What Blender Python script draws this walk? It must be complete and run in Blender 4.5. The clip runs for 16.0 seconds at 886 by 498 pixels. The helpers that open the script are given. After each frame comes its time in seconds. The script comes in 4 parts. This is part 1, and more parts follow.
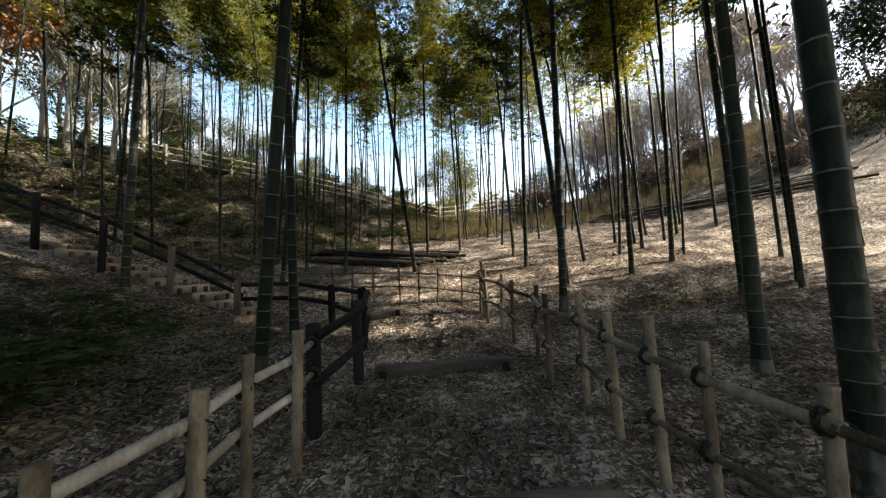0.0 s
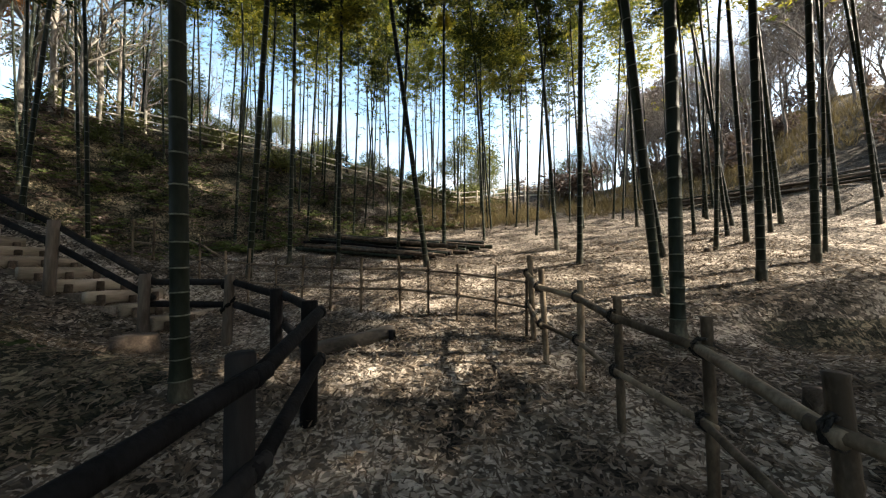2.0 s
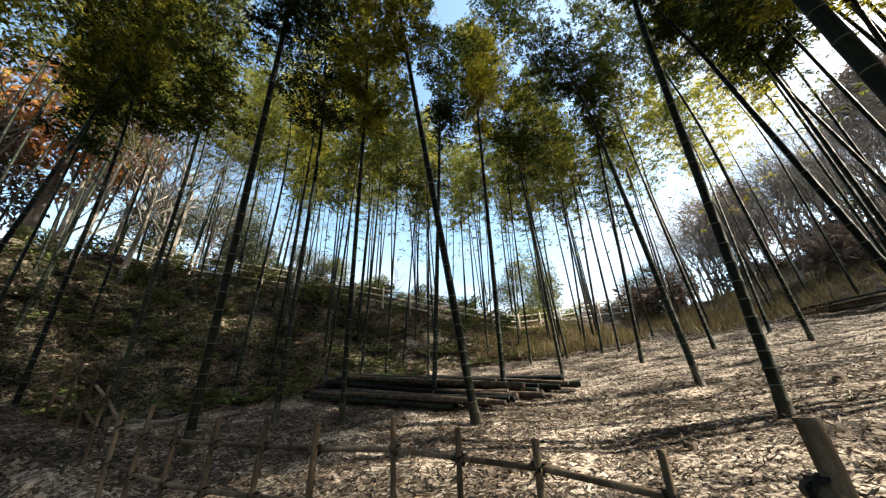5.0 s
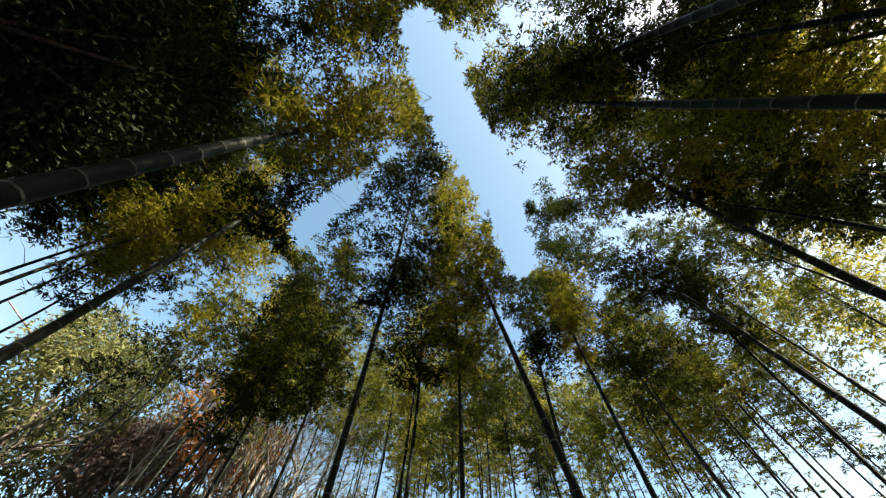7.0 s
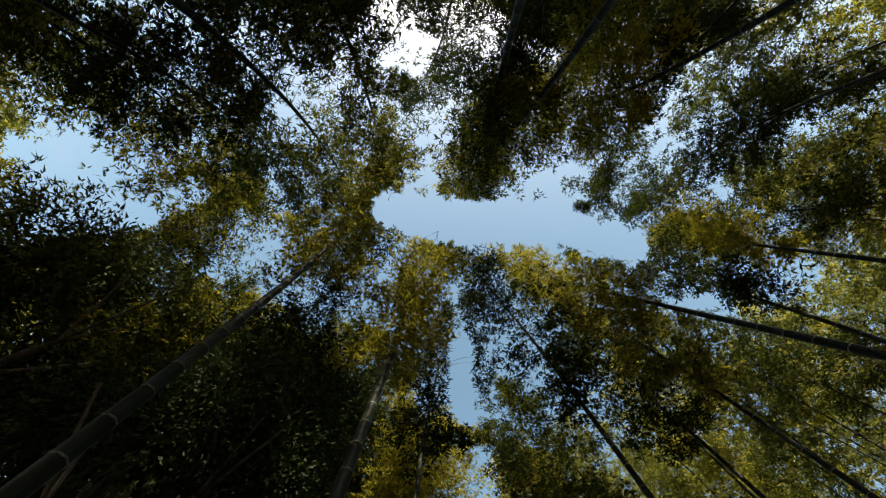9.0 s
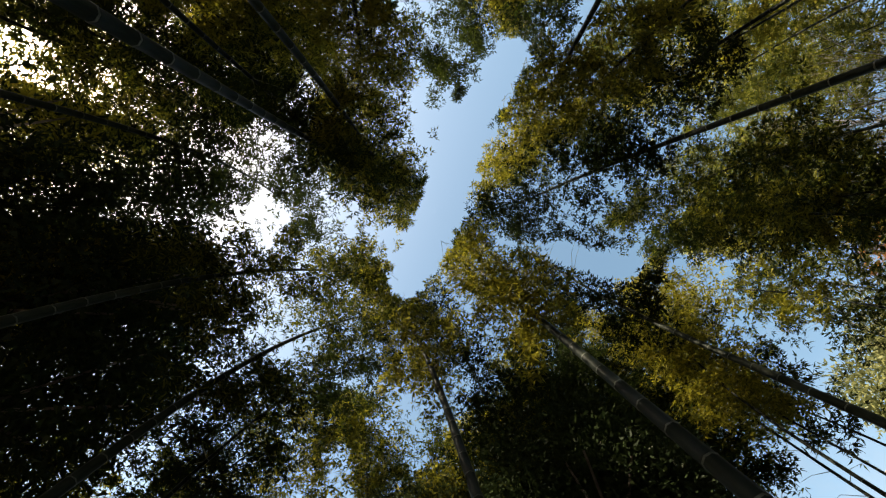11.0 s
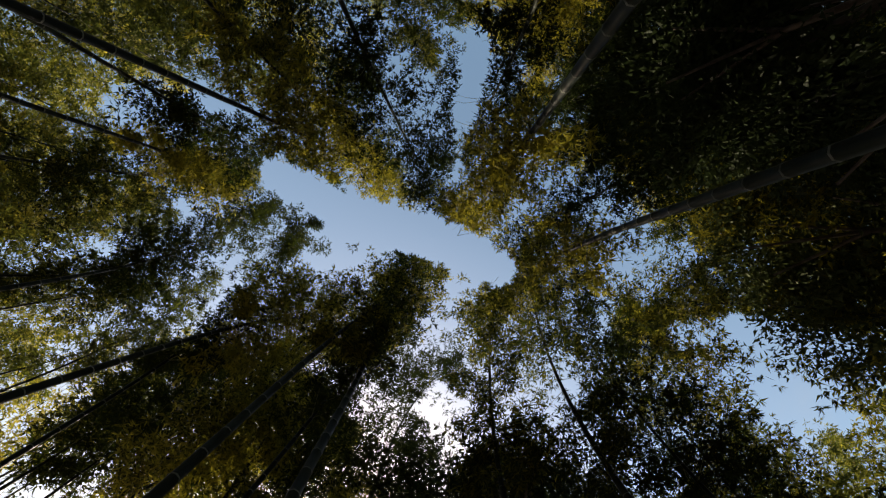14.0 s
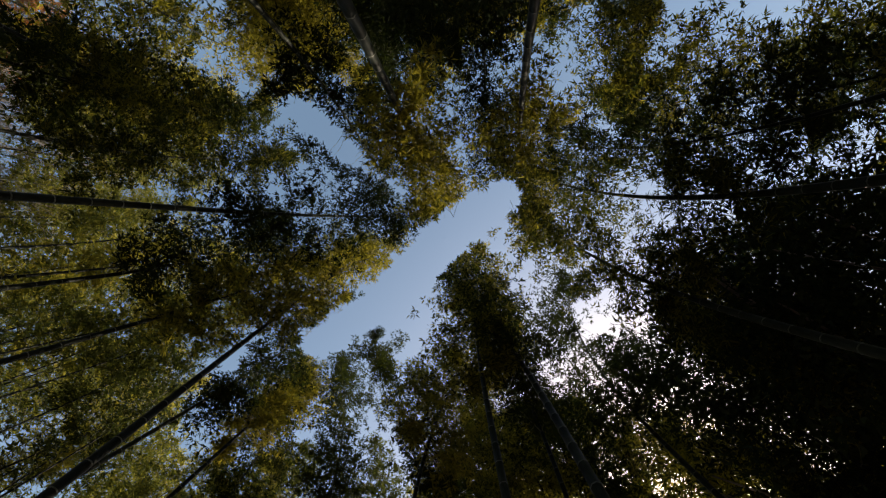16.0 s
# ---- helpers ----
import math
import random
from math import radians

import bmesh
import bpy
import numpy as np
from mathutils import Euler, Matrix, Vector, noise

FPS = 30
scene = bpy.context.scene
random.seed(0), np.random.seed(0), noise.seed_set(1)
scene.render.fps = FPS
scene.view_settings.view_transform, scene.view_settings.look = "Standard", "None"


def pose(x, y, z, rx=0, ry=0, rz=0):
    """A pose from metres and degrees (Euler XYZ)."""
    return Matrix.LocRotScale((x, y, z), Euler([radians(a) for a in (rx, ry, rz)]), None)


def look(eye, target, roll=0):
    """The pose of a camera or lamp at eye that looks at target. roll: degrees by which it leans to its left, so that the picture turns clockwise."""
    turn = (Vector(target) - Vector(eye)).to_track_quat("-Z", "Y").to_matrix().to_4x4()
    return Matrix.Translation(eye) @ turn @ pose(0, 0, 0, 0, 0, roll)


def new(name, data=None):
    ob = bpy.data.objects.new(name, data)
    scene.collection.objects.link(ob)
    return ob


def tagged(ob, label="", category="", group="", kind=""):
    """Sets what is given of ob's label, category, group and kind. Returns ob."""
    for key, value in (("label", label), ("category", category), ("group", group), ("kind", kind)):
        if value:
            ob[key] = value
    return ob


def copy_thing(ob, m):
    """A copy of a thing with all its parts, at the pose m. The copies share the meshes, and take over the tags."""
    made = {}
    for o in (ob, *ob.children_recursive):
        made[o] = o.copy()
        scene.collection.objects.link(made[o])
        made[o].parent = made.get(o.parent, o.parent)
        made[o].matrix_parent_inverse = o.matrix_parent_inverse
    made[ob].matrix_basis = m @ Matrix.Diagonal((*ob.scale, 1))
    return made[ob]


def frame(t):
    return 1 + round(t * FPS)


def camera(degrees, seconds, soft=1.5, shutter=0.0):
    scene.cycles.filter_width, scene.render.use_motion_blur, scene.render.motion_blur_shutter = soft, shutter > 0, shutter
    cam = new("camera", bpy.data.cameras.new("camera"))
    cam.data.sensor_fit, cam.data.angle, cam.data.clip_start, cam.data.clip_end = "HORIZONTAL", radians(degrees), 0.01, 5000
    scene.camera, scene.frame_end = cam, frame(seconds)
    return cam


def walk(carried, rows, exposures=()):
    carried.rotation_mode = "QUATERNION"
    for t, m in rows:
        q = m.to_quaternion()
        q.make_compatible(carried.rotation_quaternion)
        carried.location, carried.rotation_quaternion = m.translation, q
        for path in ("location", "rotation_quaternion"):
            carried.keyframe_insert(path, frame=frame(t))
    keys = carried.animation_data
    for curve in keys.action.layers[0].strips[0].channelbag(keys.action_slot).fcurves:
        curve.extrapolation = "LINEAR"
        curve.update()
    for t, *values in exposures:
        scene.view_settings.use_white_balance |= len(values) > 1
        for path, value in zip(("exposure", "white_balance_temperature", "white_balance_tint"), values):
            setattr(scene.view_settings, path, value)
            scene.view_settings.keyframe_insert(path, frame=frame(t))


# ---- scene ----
cam = camera(105.3, 16.0, 1.25)
METRES, EYE, TILT, LEAN, TURN = 6.8, 1.5, 5.0, 2.5, 0.0
ROWS = [
    (0.0, 0.0, 0.0, 0.0, 0.0, 0.0, -0.0),
    (0.5, -0.0046, 0.0975, 0.0008, 1.9, -1.1, -0.63),
    (1.0, -0.0047, 0.1968, -0.0075, 2.84, -1.98, -1.09),
    (1.5, -0.0081, 0.2901, -0.0133, 3.09, -1.79, -1.29),
    (2.0, -0.013, 0.3801, -0.0151, 2.93, -1.34, -1.32),
    (2.5, -0.0186, 0.4696, -0.0113, 3.01, -0.97, -1.49),
    (3.0, -0.0175, 0.559, -0.0102, 3.02, -0.01, -1.5),
    (5.5, -0.0198, 0.8066, -0.0163, 19.26, 30.18, -0.29),
    (6.0, -0.0229, 0.8337, -0.0117, 25.73, 40.27, -2.32),
    (6.5, -0.0391, 0.8492, -0.0074, 28.91, 51.08, -2.67),
    (7.0, -0.0443, 0.8606, -0.0146, 31.75, 62.96, -1.6),
    (7.5, -0.0415, 0.8646, -0.0125, 38.84, 72.53, -4.87),
    (8.0, -0.0323, 0.864, -0.0143, 51.8, 78.4, -3.17),
    (8.5, -0.0254, 0.862, -0.0173, 69.25, 81.23, -0.3),
    (9.0, -0.0173, 0.856, -0.0194, 87.03, 81.55, 1.47),
    (9.5, -0.0102, 0.8556, -0.0181, 106.14, 81.7, 1.05),
    (12.0, -0.0447, 0.8691, -0.017, 190.91, 91.12, 4.78),
    (12.5, -0.0447, 0.8671, -0.0176, 203.2, 91.06, 2.12),
    (13.0, -0.048, 0.8606, -0.0246, 218.46, 91.52, 1.12),
    (13.5, -0.0497, 0.8543, -0.029, 235.65, 92.14, -1.42),
    (14.0, -0.0513, 0.8522, -0.03, 252.8, 92.0, -2.27),
    (14.5, -0.0524, 0.8511, -0.0298, 267.72, 91.16, -3.58),
    (15.0, -0.0542, 0.8491, -0.0299, 281.62, 89.7, -4.54),
    (15.5, -0.0535, 0.8463, -0.03, 297.02, 88.16, -6.14),
    (16.0, -0.0493, 0.841, -0.0275, 314.34, 86.55, -5.76),
]
EXPOSURES = [(0.0, 2.04, 7200, 9), (1.0, 2.06, 7200, 9), (3.0, 2.06, 7200, 9), (5.5, 1.86, 7100, 7), (7.0, 1.7, 7400, 5), (9.0, 1.34, 7900, 4), (12.0, 1.52, 7800, 11), (14.0, 1.0, 7800, 14), (16.0, 0.86, 7800, 16)]
walk(cam, [(t, pose(0, 0, EYE, TILT, LEAN, TURN) @ pose(METRES * x, METRES * y, METRES * z, 90 + pitch, roll, yaw)) for t, x, y, z, yaw, pitch, roll in ROWS], EXPOSURES)

# ---- world, sun ----
world = bpy.data.worlds.new("sky_world")
scene.world = world
world.use_nodes = True
SUN_EL, SUN_AZ = 37.7, 89.5          # degrees up, and clockwise from +y
wn = world.node_tree.nodes
sky = wn.new("ShaderNodeTexSky")
sky.sky_type, sky.sun_disc = "NISHITA", False
sky.sun_elevation, sky.sun_rotation = radians(SUN_EL), radians(SUN_AZ)
sky.air_density, sky.dust_density, sky.ozone_density = 1.0, 2.0, 1.0
# thin high cloud veils the blue, more towards the horizon
wl = world.node_tree.links.new
pale = wn.new("ShaderNodeHueSaturation")
pale.inputs["Saturation"].default_value, pale.inputs["Value"].default_value = 0.3, 1.6
soft = wn.new("ShaderNodeHueSaturation")
soft.inputs["Hue"].default_value, soft.inputs["Saturation"].default_value, soft.inputs["Value"].default_value = 0.487, 1.08, 1.95
wl(sky.outputs["Color"], pale.inputs["Color"])
wl(sky.outputs["Color"], soft.inputs["Color"])
wco = wn.new("ShaderNodeTexCoord")
wmap = wn.new("ShaderNodeMapping")
wmap.inputs["Scale"].default_value = (1.2, 1.2, 3.0)
wnoise = wn.new("ShaderNodeTexNoise")
wnoise.inputs["Scale"].default_value, wnoise.inputs["Detail"].default_value, wnoise.inputs["Roughness"].default_value = 2.2, 7, 0.6
wramp = wn.new("ShaderNodeValToRGB")
wramp.color_ramp.elements[0].position, wramp.color_ramp.elements[1].position = 0.42, 0.68
wmix = wn.new("ShaderNodeMixRGB")
wl(wco.outputs["Generated"], wmap.inputs["Vector"])
wl(wmap.outputs["Vector"], wnoise.inputs["Vector"])
wl(wnoise.outputs["Fac"], wramp.inputs["Fac"])
wsep = wn.new("ShaderNodeSeparateXYZ")
wl(wco.outputs["Generated"], wsep.inputs["Vector"])
low_sky = wn.new("ShaderNodeMapRange")
low_sky.inputs["From Min"].default_value, low_sky.inputs["From Max"].default_value = 0.25, 0.7
low_sky.inputs["To Min"].default_value, low_sky.inputs["To Max"].default_value = 1.0, 0.0
wl(wsep.outputs["Z"], low_sky.inputs["Value"])
wmul = wn.new("ShaderNodeMath")
wmul.operation = "MULTIPLY"
wl(wramp.outputs["Color"], wmul.inputs[0])
wl(low_sky.outputs["Result"], wmul.inputs[1])
wl(wmul.outputs[0], wmix.inputs["Fac"])
wl(soft.outputs["Color"], wmix.inputs["Color1"])
wl(pale.outputs["Color"], wmix.inputs["Color2"])
wl(wmix.outputs["Color"], wn["Background"].inputs["Color"])
wn["Background"].inputs["Strength"].default_value = 0.072
sun = new("sun", bpy.data.lights.new("sun", "SUN"))
sun.data.energy, sun.data.angle, sun.data.color = 5.0, radians(0.55), (1.0, 0.93, 0.82)
sun_dir = Vector((math.sin(radians(SUN_AZ)) * math.cos(radians(SUN_EL)), math.cos(radians(SUN_AZ)) * math.cos(radians(SUN_EL)), math.sin(radians(SUN_EL))))
sun.matrix_world = look(sun_dir * 60, (0, 0, 0))


# ---- materials ----
def material(name, stops, scale=8.0, rough=0.8, bump=0.3, detail=6.0, fine=60.0, vary=0.0, island=False, stretch=(1, 1, 1), spec=0.3):
    """Noise-coloured surface with fine relief; stops are (position, colour)."""
    m = bpy.data.materials.new(name)
    m.use_nodes = True
    n, link = m.node_tree.nodes, m.node_tree.links.new
    bsdf = n["Principled BSDF"]
    bsdf.inputs["Roughness"].default_value = rough
    bsdf.inputs["Specular IOR Level"].default_value = spec
    co = n.new("ShaderNodeTexCoord")
    mp = n.new("ShaderNodeMapping")
    mp.inputs["Scale"].default_value = stretch
    link(co.outputs["Object"], mp.inputs["Vector"])
    big = n.new("ShaderNodeTexNoise")
    big.inputs["Scale"].default_value, big.inputs["Detail"].default_value = scale, detail
    link(mp.outputs["Vector"], big.inputs["Vector"])
    small = n.new("ShaderNodeTexNoise")
    small.inputs["Scale"].default_value, small.inputs["Detail"].default_value = fine, 4
    link(mp.outputs["Vector"], small.inputs["Vector"])
    mix = n.new("ShaderNodeMath")
    mix.operation = "MULTIPLY_ADD"
    mix.inputs[1].default_value = 0.35
    link(small.outputs["Fac"], mix.inputs[0])
    off = n.new("ShaderNodeMath")
    off.operation = "MULTIPLY_ADD"
    off.inputs[1].default_value, off.inputs[2].default_value = 0.9, -0.125
    link(big.outputs["Fac"], off.inputs[0])
    link(off.outputs[0], mix.inputs[2])
    fac = mix
    if vary:
        rnd = n.new("ShaderNodeNewGeometry") if island else n.new("ShaderNodeObjectInfo")
        add = n.new("ShaderNodeMath")
        add.operation = "MULTIPLY_ADD"
        add.inputs[1].default_value = vary
        link(rnd.outputs["Random Per Island" if island else "Random"], add.inputs[0])
        sub = n.new("ShaderNodeMath")
        sub.operation = "SUBTRACT"
        sub.inputs[1].default_value = vary / 2
        link(fac.outputs[0], sub.inputs[0])
        link(sub.outputs[0], add.inputs[2])
        fac = add
    ramp = n.new("ShaderNodeValToRGB")
    while len(ramp.color_ramp.elements) < len(stops):
        ramp.color_ramp.elements.new(0.5)
    for e, (p, c) in zip(ramp.color_ramp.elements, stops):
        e.position, e.color = p, (*c, 1)
    link(fac.outputs[0], ramp.inputs["Fac"])
    link(ramp.outputs["Color"], bsdf.inputs["Base Color"])
    if bump:
        b = n.new("ShaderNodeBump")
        b.inputs["Strength"].default_value, b.inputs["Distance"].default_value = bump, 0.02
        link(mix.outputs[0], b.inputs["Height"])
        link(b.outputs["Normal"], bsdf.inputs["Normal"])
    return m


def leaf_material(name, stops, through_light=0.5, rough=0.5):
    """Thin leaf: diffuse and translucent, tinted leaf by leaf."""
    m = bpy.data.materials.new(name)
    m.use_nodes = True
    n, link = m.node_tree.nodes, m.node_tree.links.new
    n.remove(n["Principled BSDF"])
    geo, info = n.new("ShaderNodeNewGeometry"), n.new("ShaderNodeObjectInfo")
    add = n.new("ShaderNodeMath")
    add.operation = "MULTIPLY_ADD"
    add.inputs[1].default_value = 0.36
    half = n.new("ShaderNodeMath")
    half.operation = "MULTIPLY"
    half.inputs[1].default_value = 0.64
    link(info.outputs["Random"], half.inputs[0])
    link(geo.outputs["Random Per Island"], add.inputs[0])
    link(half.outputs[0], add.inputs[2])
    ramp = n.new("ShaderNodeValToRGB")
    while len(ramp.color_ramp.elements) < len(stops):
        ramp.color_ramp.elements.new(0.5)
    for e, (p, c) in zip(ramp.color_ramp.elements, stops):
        e.position, e.color = p, (*c, 1)
    link(add.outputs[0], ramp.inputs["Fac"])
    dif, tra, glo = n.new("ShaderNodeBsdfDiffuse"), n.new("ShaderNodeBsdfTranslucent"), n.new("ShaderNodeBsdfGlossy")
    glo.inputs["Roughness"].default_value = rough
    for s in (dif, tra):
        link(ramp.outputs["Color"], s.inputs["Color"])
    mixer = n.new("ShaderNodeMixShader")
    mixer.inputs[0].default_value = through_light
    link(dif.outputs[0], mixer.inputs[1])
    link(tra.outputs[0], mixer.inputs[2])
    gloss = n.new("ShaderNodeMixShader")
    gloss.inputs[0].default_value = 0.012
    link(mixer.outputs[0], gloss.inputs[1])
    link(glo.outputs[0], gloss.inputs[2])
    link(gloss.outputs[0], n["Material Output"].inputs["Surface"])
    return m


def litter_material(name, dark, mid, light):
    """Matted dry leaves: leaf-sized cells of mixed tone over soil."""
    m = bpy.data.materials.new(name)
    m.use_nodes = True
    n, link = m.node_tree.nodes, m.node_tree.links.new
    bsdf = n["Principled BSDF"]
    bsdf.inputs["Roughness"].default_value, bsdf.inputs["Specular IOR Level"].default_value = 0.95, 0.15
    co, warp = n.new("ShaderNodeTexCoord"), n.new("ShaderNodeTexNoise")
    warp.inputs["Scale"].default_value = 9
    link(co.outputs["Object"], warp.inputs["Vector"])
    add = n.new("ShaderNodeMixRGB")
    add.blend_type = "ADD"
    add.inputs["Fac"].default_value = 0.12
    link(co.outputs["Object"], add.inputs["Color1"])
    link(warp.outputs["Color"], add.inputs["Color2"])
    cells = []
    for scale, stretch, turn in ((13, (1, 2.6, 1), 0.5), (16, (2.8, 1, 1), -0.3)):
        mp, vo = n.new("ShaderNodeMapping"), n.new("ShaderNodeTexVoronoi")
        mp.inputs["Scale"].default_value, mp.inputs["Rotation"].default_value = stretch, (0, 0, turn)
        vo.inputs["Scale"].default_value = scale
        link(add.outputs["Color"], mp.inputs["Vector"])
        link(mp.outputs["Vector"], vo.inputs["Vector"])
        cells.append(vo)
    pick = n.new("ShaderNodeMixRGB")
    choose = n.new("ShaderNodeTexNoise")
    choose.inputs["Scale"].default_value = 14
    link(co.outputs["Object"], choose.inputs["Vector"])
    sharp = n.new("ShaderNodeMapRange")
    sharp.inputs["From Min"].default_value, sharp.inputs["From Max"].default_value = 0.47, 0.53
    link(choose.outputs["Fac"], sharp.inputs["Value"])
    link(sharp.outputs["Result"], pick.inputs["Fac"])
    link(cells[0].outputs["Color"], pick.inputs["Color1"])
    link(cells[1].outputs["Color"], pick.inputs["Color2"])
    tone = n.new("ShaderNodeSeparateColor")
    link(pick.outputs["Color"], tone.inputs["Color"])
    patch = n.new("ShaderNodeTexNoise")
    patch.inputs["Scale"].default_value, patch.inputs["Detail"].default_value = 1.4, 5
    link(co.outputs["Object"], patch.inputs["Vector"])
    total = n.new("ShaderNodeMath")
    total.operation = "MULTIPLY_ADD"
    total.inputs[1].default_value = 0.55
    shift = n.new("ShaderNodeMath")
    shift.operation = "MULTIPLY_ADD"
    shift.inputs[1].default_value, shift.inputs[2].default_value = 1.3, -0.42
    link(patch.outputs["Fac"], shift.inputs[0])
    link(tone.outputs["Red"], total.inputs[0])
    link(shift.outputs[0], total.inputs[2])
    ramp = n.new("ShaderNodeValToRGB")
    ramp.color_ramp.elements.new(0.5)
    for e, (p, c) in zip(ramp.color_ramp.elements, ((0.2, dark), (0.5, mid), (0.9, light))):
        e.position, e.color = p, (*c, 1)
    link(total.outputs[0], ramp.inputs["Fac"])
    link(ramp.outputs["Color"], bsdf.inputs["Base Color"])
    bump = n.new("ShaderNodeBump")
    bump.inputs["Strength"].default_value, bump.inputs["Distance"].default_value = 1.0, 0.035
    link(tone.outputs["Green"], bump.inputs["Height"])
    link(bump.outputs["Normal"], bsdf.inputs["Normal"])
    return m


GROUND = litter_material("leaf_litter_soil", (0.011, 0.009, 0.007), (0.08, 0.064, 0.05), (0.42, 0.36, 0.30))
EARTH = material("packed_earth", [(0.25, (0.028, 0.022, 0.017)), (0.45, (0.085, 0.066, 0.05)), (0.6, (0.18, 0.145, 0.115)), (0.78, (0.34, 0.285, 0.235))], 2.6, 0.95, 1.0, 9, 45)
# mossy soil, darkened further for the shade on bank and hollow
SHADED_SOIL = litter_material("shaded_mossy_soil", (0.004, 0.005, 0.003), (0.020, 0.019, 0.012), (0.19, 0.155, 0.105))
BRUSH = litter_material("brown_brush_soil", (0.012, 0.010, 0.008), (0.042, 0.034, 0.026), (0.17, 0.135, 0.10))
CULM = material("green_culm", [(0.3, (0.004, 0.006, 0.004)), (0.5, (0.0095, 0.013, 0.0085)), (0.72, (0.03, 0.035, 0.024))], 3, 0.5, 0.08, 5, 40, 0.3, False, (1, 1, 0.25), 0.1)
STUMPWOOD = material("brown_stump_wood", [(0.3, (0.02, 0.014, 0.010)), (0.5, (0.06, 0.043, 0.031)), (0.75, (0.14, 0.105, 0.08))], 9, 0.95, 0.8, 7, 60)
NODE = material("waxy_culm_ring", [(0.3, (0.03, 0.036, 0.028)), (0.7, (0.13, 0.14, 0.115))], 20, 0.7, 0.1)
FOOT = material("weathered_culm_foot", [(0.3, (0.012, 0.013, 0.008)), (0.5, (0.035, 0.034, 0.024)), (0.72, (0.095, 0.088, 0.066))], 9, 0.7, 0.3, 6, 50, 0.3, False, (1, 1, 0.4), 0.2)
TWIG = material("green_twig", [(0.3, (0.05, 0.06, 0.02)), (0.7, (0.15, 0.15, 0.06))], 10, 0.6, 0)
# one bamboo leaf in two tones: shaded near crowns, then sunlit far crowns
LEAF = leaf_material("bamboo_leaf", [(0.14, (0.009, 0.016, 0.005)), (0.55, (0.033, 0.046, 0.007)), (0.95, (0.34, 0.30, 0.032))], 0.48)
LEAF_SUNLIT = leaf_material("sunlit_bamboo_leaf", [(0.1, (0.026, 0.038, 0.009)), (0.5, (0.10, 0.117, 0.02)), (0.92, (0.42, 0.37, 0.05))], 0.5)
EVERGREEN = leaf_material("evergreen_leaf", [(0.1, (0.012, 0.022, 0.008)), (0.5, (0.03, 0.045, 0.015)), (0.95, (0.09, 0.11, 0.035))], 0.25)
# olive foliage of background trees and shrubs, lightened as if in sun
OLIVE = leaf_material("sunlit_olive_leaf", [(0.1, (0.035, 0.043, 0.017)), (0.5, (0.085, 0.096, 0.035)), (0.95, (0.21, 0.205, 0.075))], 0.3)
BROWNLEAF = leaf_material("withered_leaf", [(0.1, (0.07, 0.05, 0.042)), (0.9, (0.24, 0.18, 0.15))], 0.2)
STONE = material("pale_stone", [(0.3, (0.16, 0.14, 0.11)), (0.55, (0.34, 0.30, 0.24)), (0.8, (0.5, 0.46, 0.38))], 3, 0.9, 0.6)
RUSSET = leaf_material("russet_leaf", [(0.1, (0.16, 0.06, 0.02)), (0.9, (0.42, 0.18, 0.05))], 0.4)
DEAD = leaf_material("dead_bamboo_leaf", [(0.05, (0.03, 0.021, 0.015)), (0.45, (0.10, 0.076, 0.056)), (0.7, (0.22, 0.172, 0.128)), (0.95, (0.5, 0.43, 0.355))], 0.1)
GRASS = leaf_material("dry_grass_blade", [(0.1, (0.07, 0.055, 0.025)), (0.5, (0.16, 0.125, 0.06)), (0.95, (0.34, 0.28, 0.14))], 0.35)
BARK = material("grey_bark", [(0.3, (0.07, 0.055, 0.045)), (0.55, (0.17, 0.14, 0.12)), (0.8, (0.32, 0.28, 0.25))], 6, 0.9, 0.6, 6, 40, 0.2, False, (1, 1, 0.3))
PALE_BARK = material("pale_bark", [(0.3, (0.10, 0.09, 0.075)), (0.6, (0.22, 0.20, 0.175)), (0.8, (0.38, 0.35, 0.31))], 6, 0.9, 0.5, 6, 40, 0.2, False, (1, 1, 0.3))
CANE = material("weathered_bamboo_pole", [(0.25, (0.035, 0.025, 0.017)), (0.5, (0.10, 0.074, 0.05)), (0.75, (0.22, 0.17, 0.12))], 9, 0.7, 0.25, 6, 70, 0.35, False, (1, 1, 0.4), 0.15)
# lighter copy of the pole colour, with sunlight put in, for the left rails
SUNLIT_CANE = material("sunlit_bamboo_pole", [(0.25, (0.11, 0.095, 0.075)), (0.5, (0.26, 0.225, 0.18)), (0.75, (0.42, 0.37, 0.31))], 9, 0.6, 0.25, 6, 70, 0.35, False, (1, 1, 0.4), 0.25)
CORD = material("black_palm_cord", [(0.3, (0.006, 0.005, 0.005)), (0.7, (0.03, 0.026, 0.022))], 60, 0.95, 0.8)
DARKWOOD = material("dark_weathered_log", [(0.25, (0.004, 0.004, 0.0042)), (0.5, (0.010, 0.0095, 0.010)), (0.8, (0.020, 0.019, 0.019))], 5, 0.9, 0.7, 7, 50, 0.3, False, (1, 1, 0.15), 0.08)
GREYWOOD = material("grey_weathered_log", [(0.25, (0.035, 0.028, 0.022)), (0.5, (0.10, 0.08, 0.064)), (0.8, (0.23, 0.19, 0.155))], 5, 0.85, 0.7, 7, 50, 0.3, False, (1, 1, 0.15))
STEPWOOD = material("step_timber", [(0.25, (0.014, 0.012, 0.010)), (0.5, (0.05, 0.042, 0.034)), (0.8, (0.14, 0.12, 0.098))], 4, 0.9, 0.6, 7, 40, 0.3, False, (0.2, 1, 1))
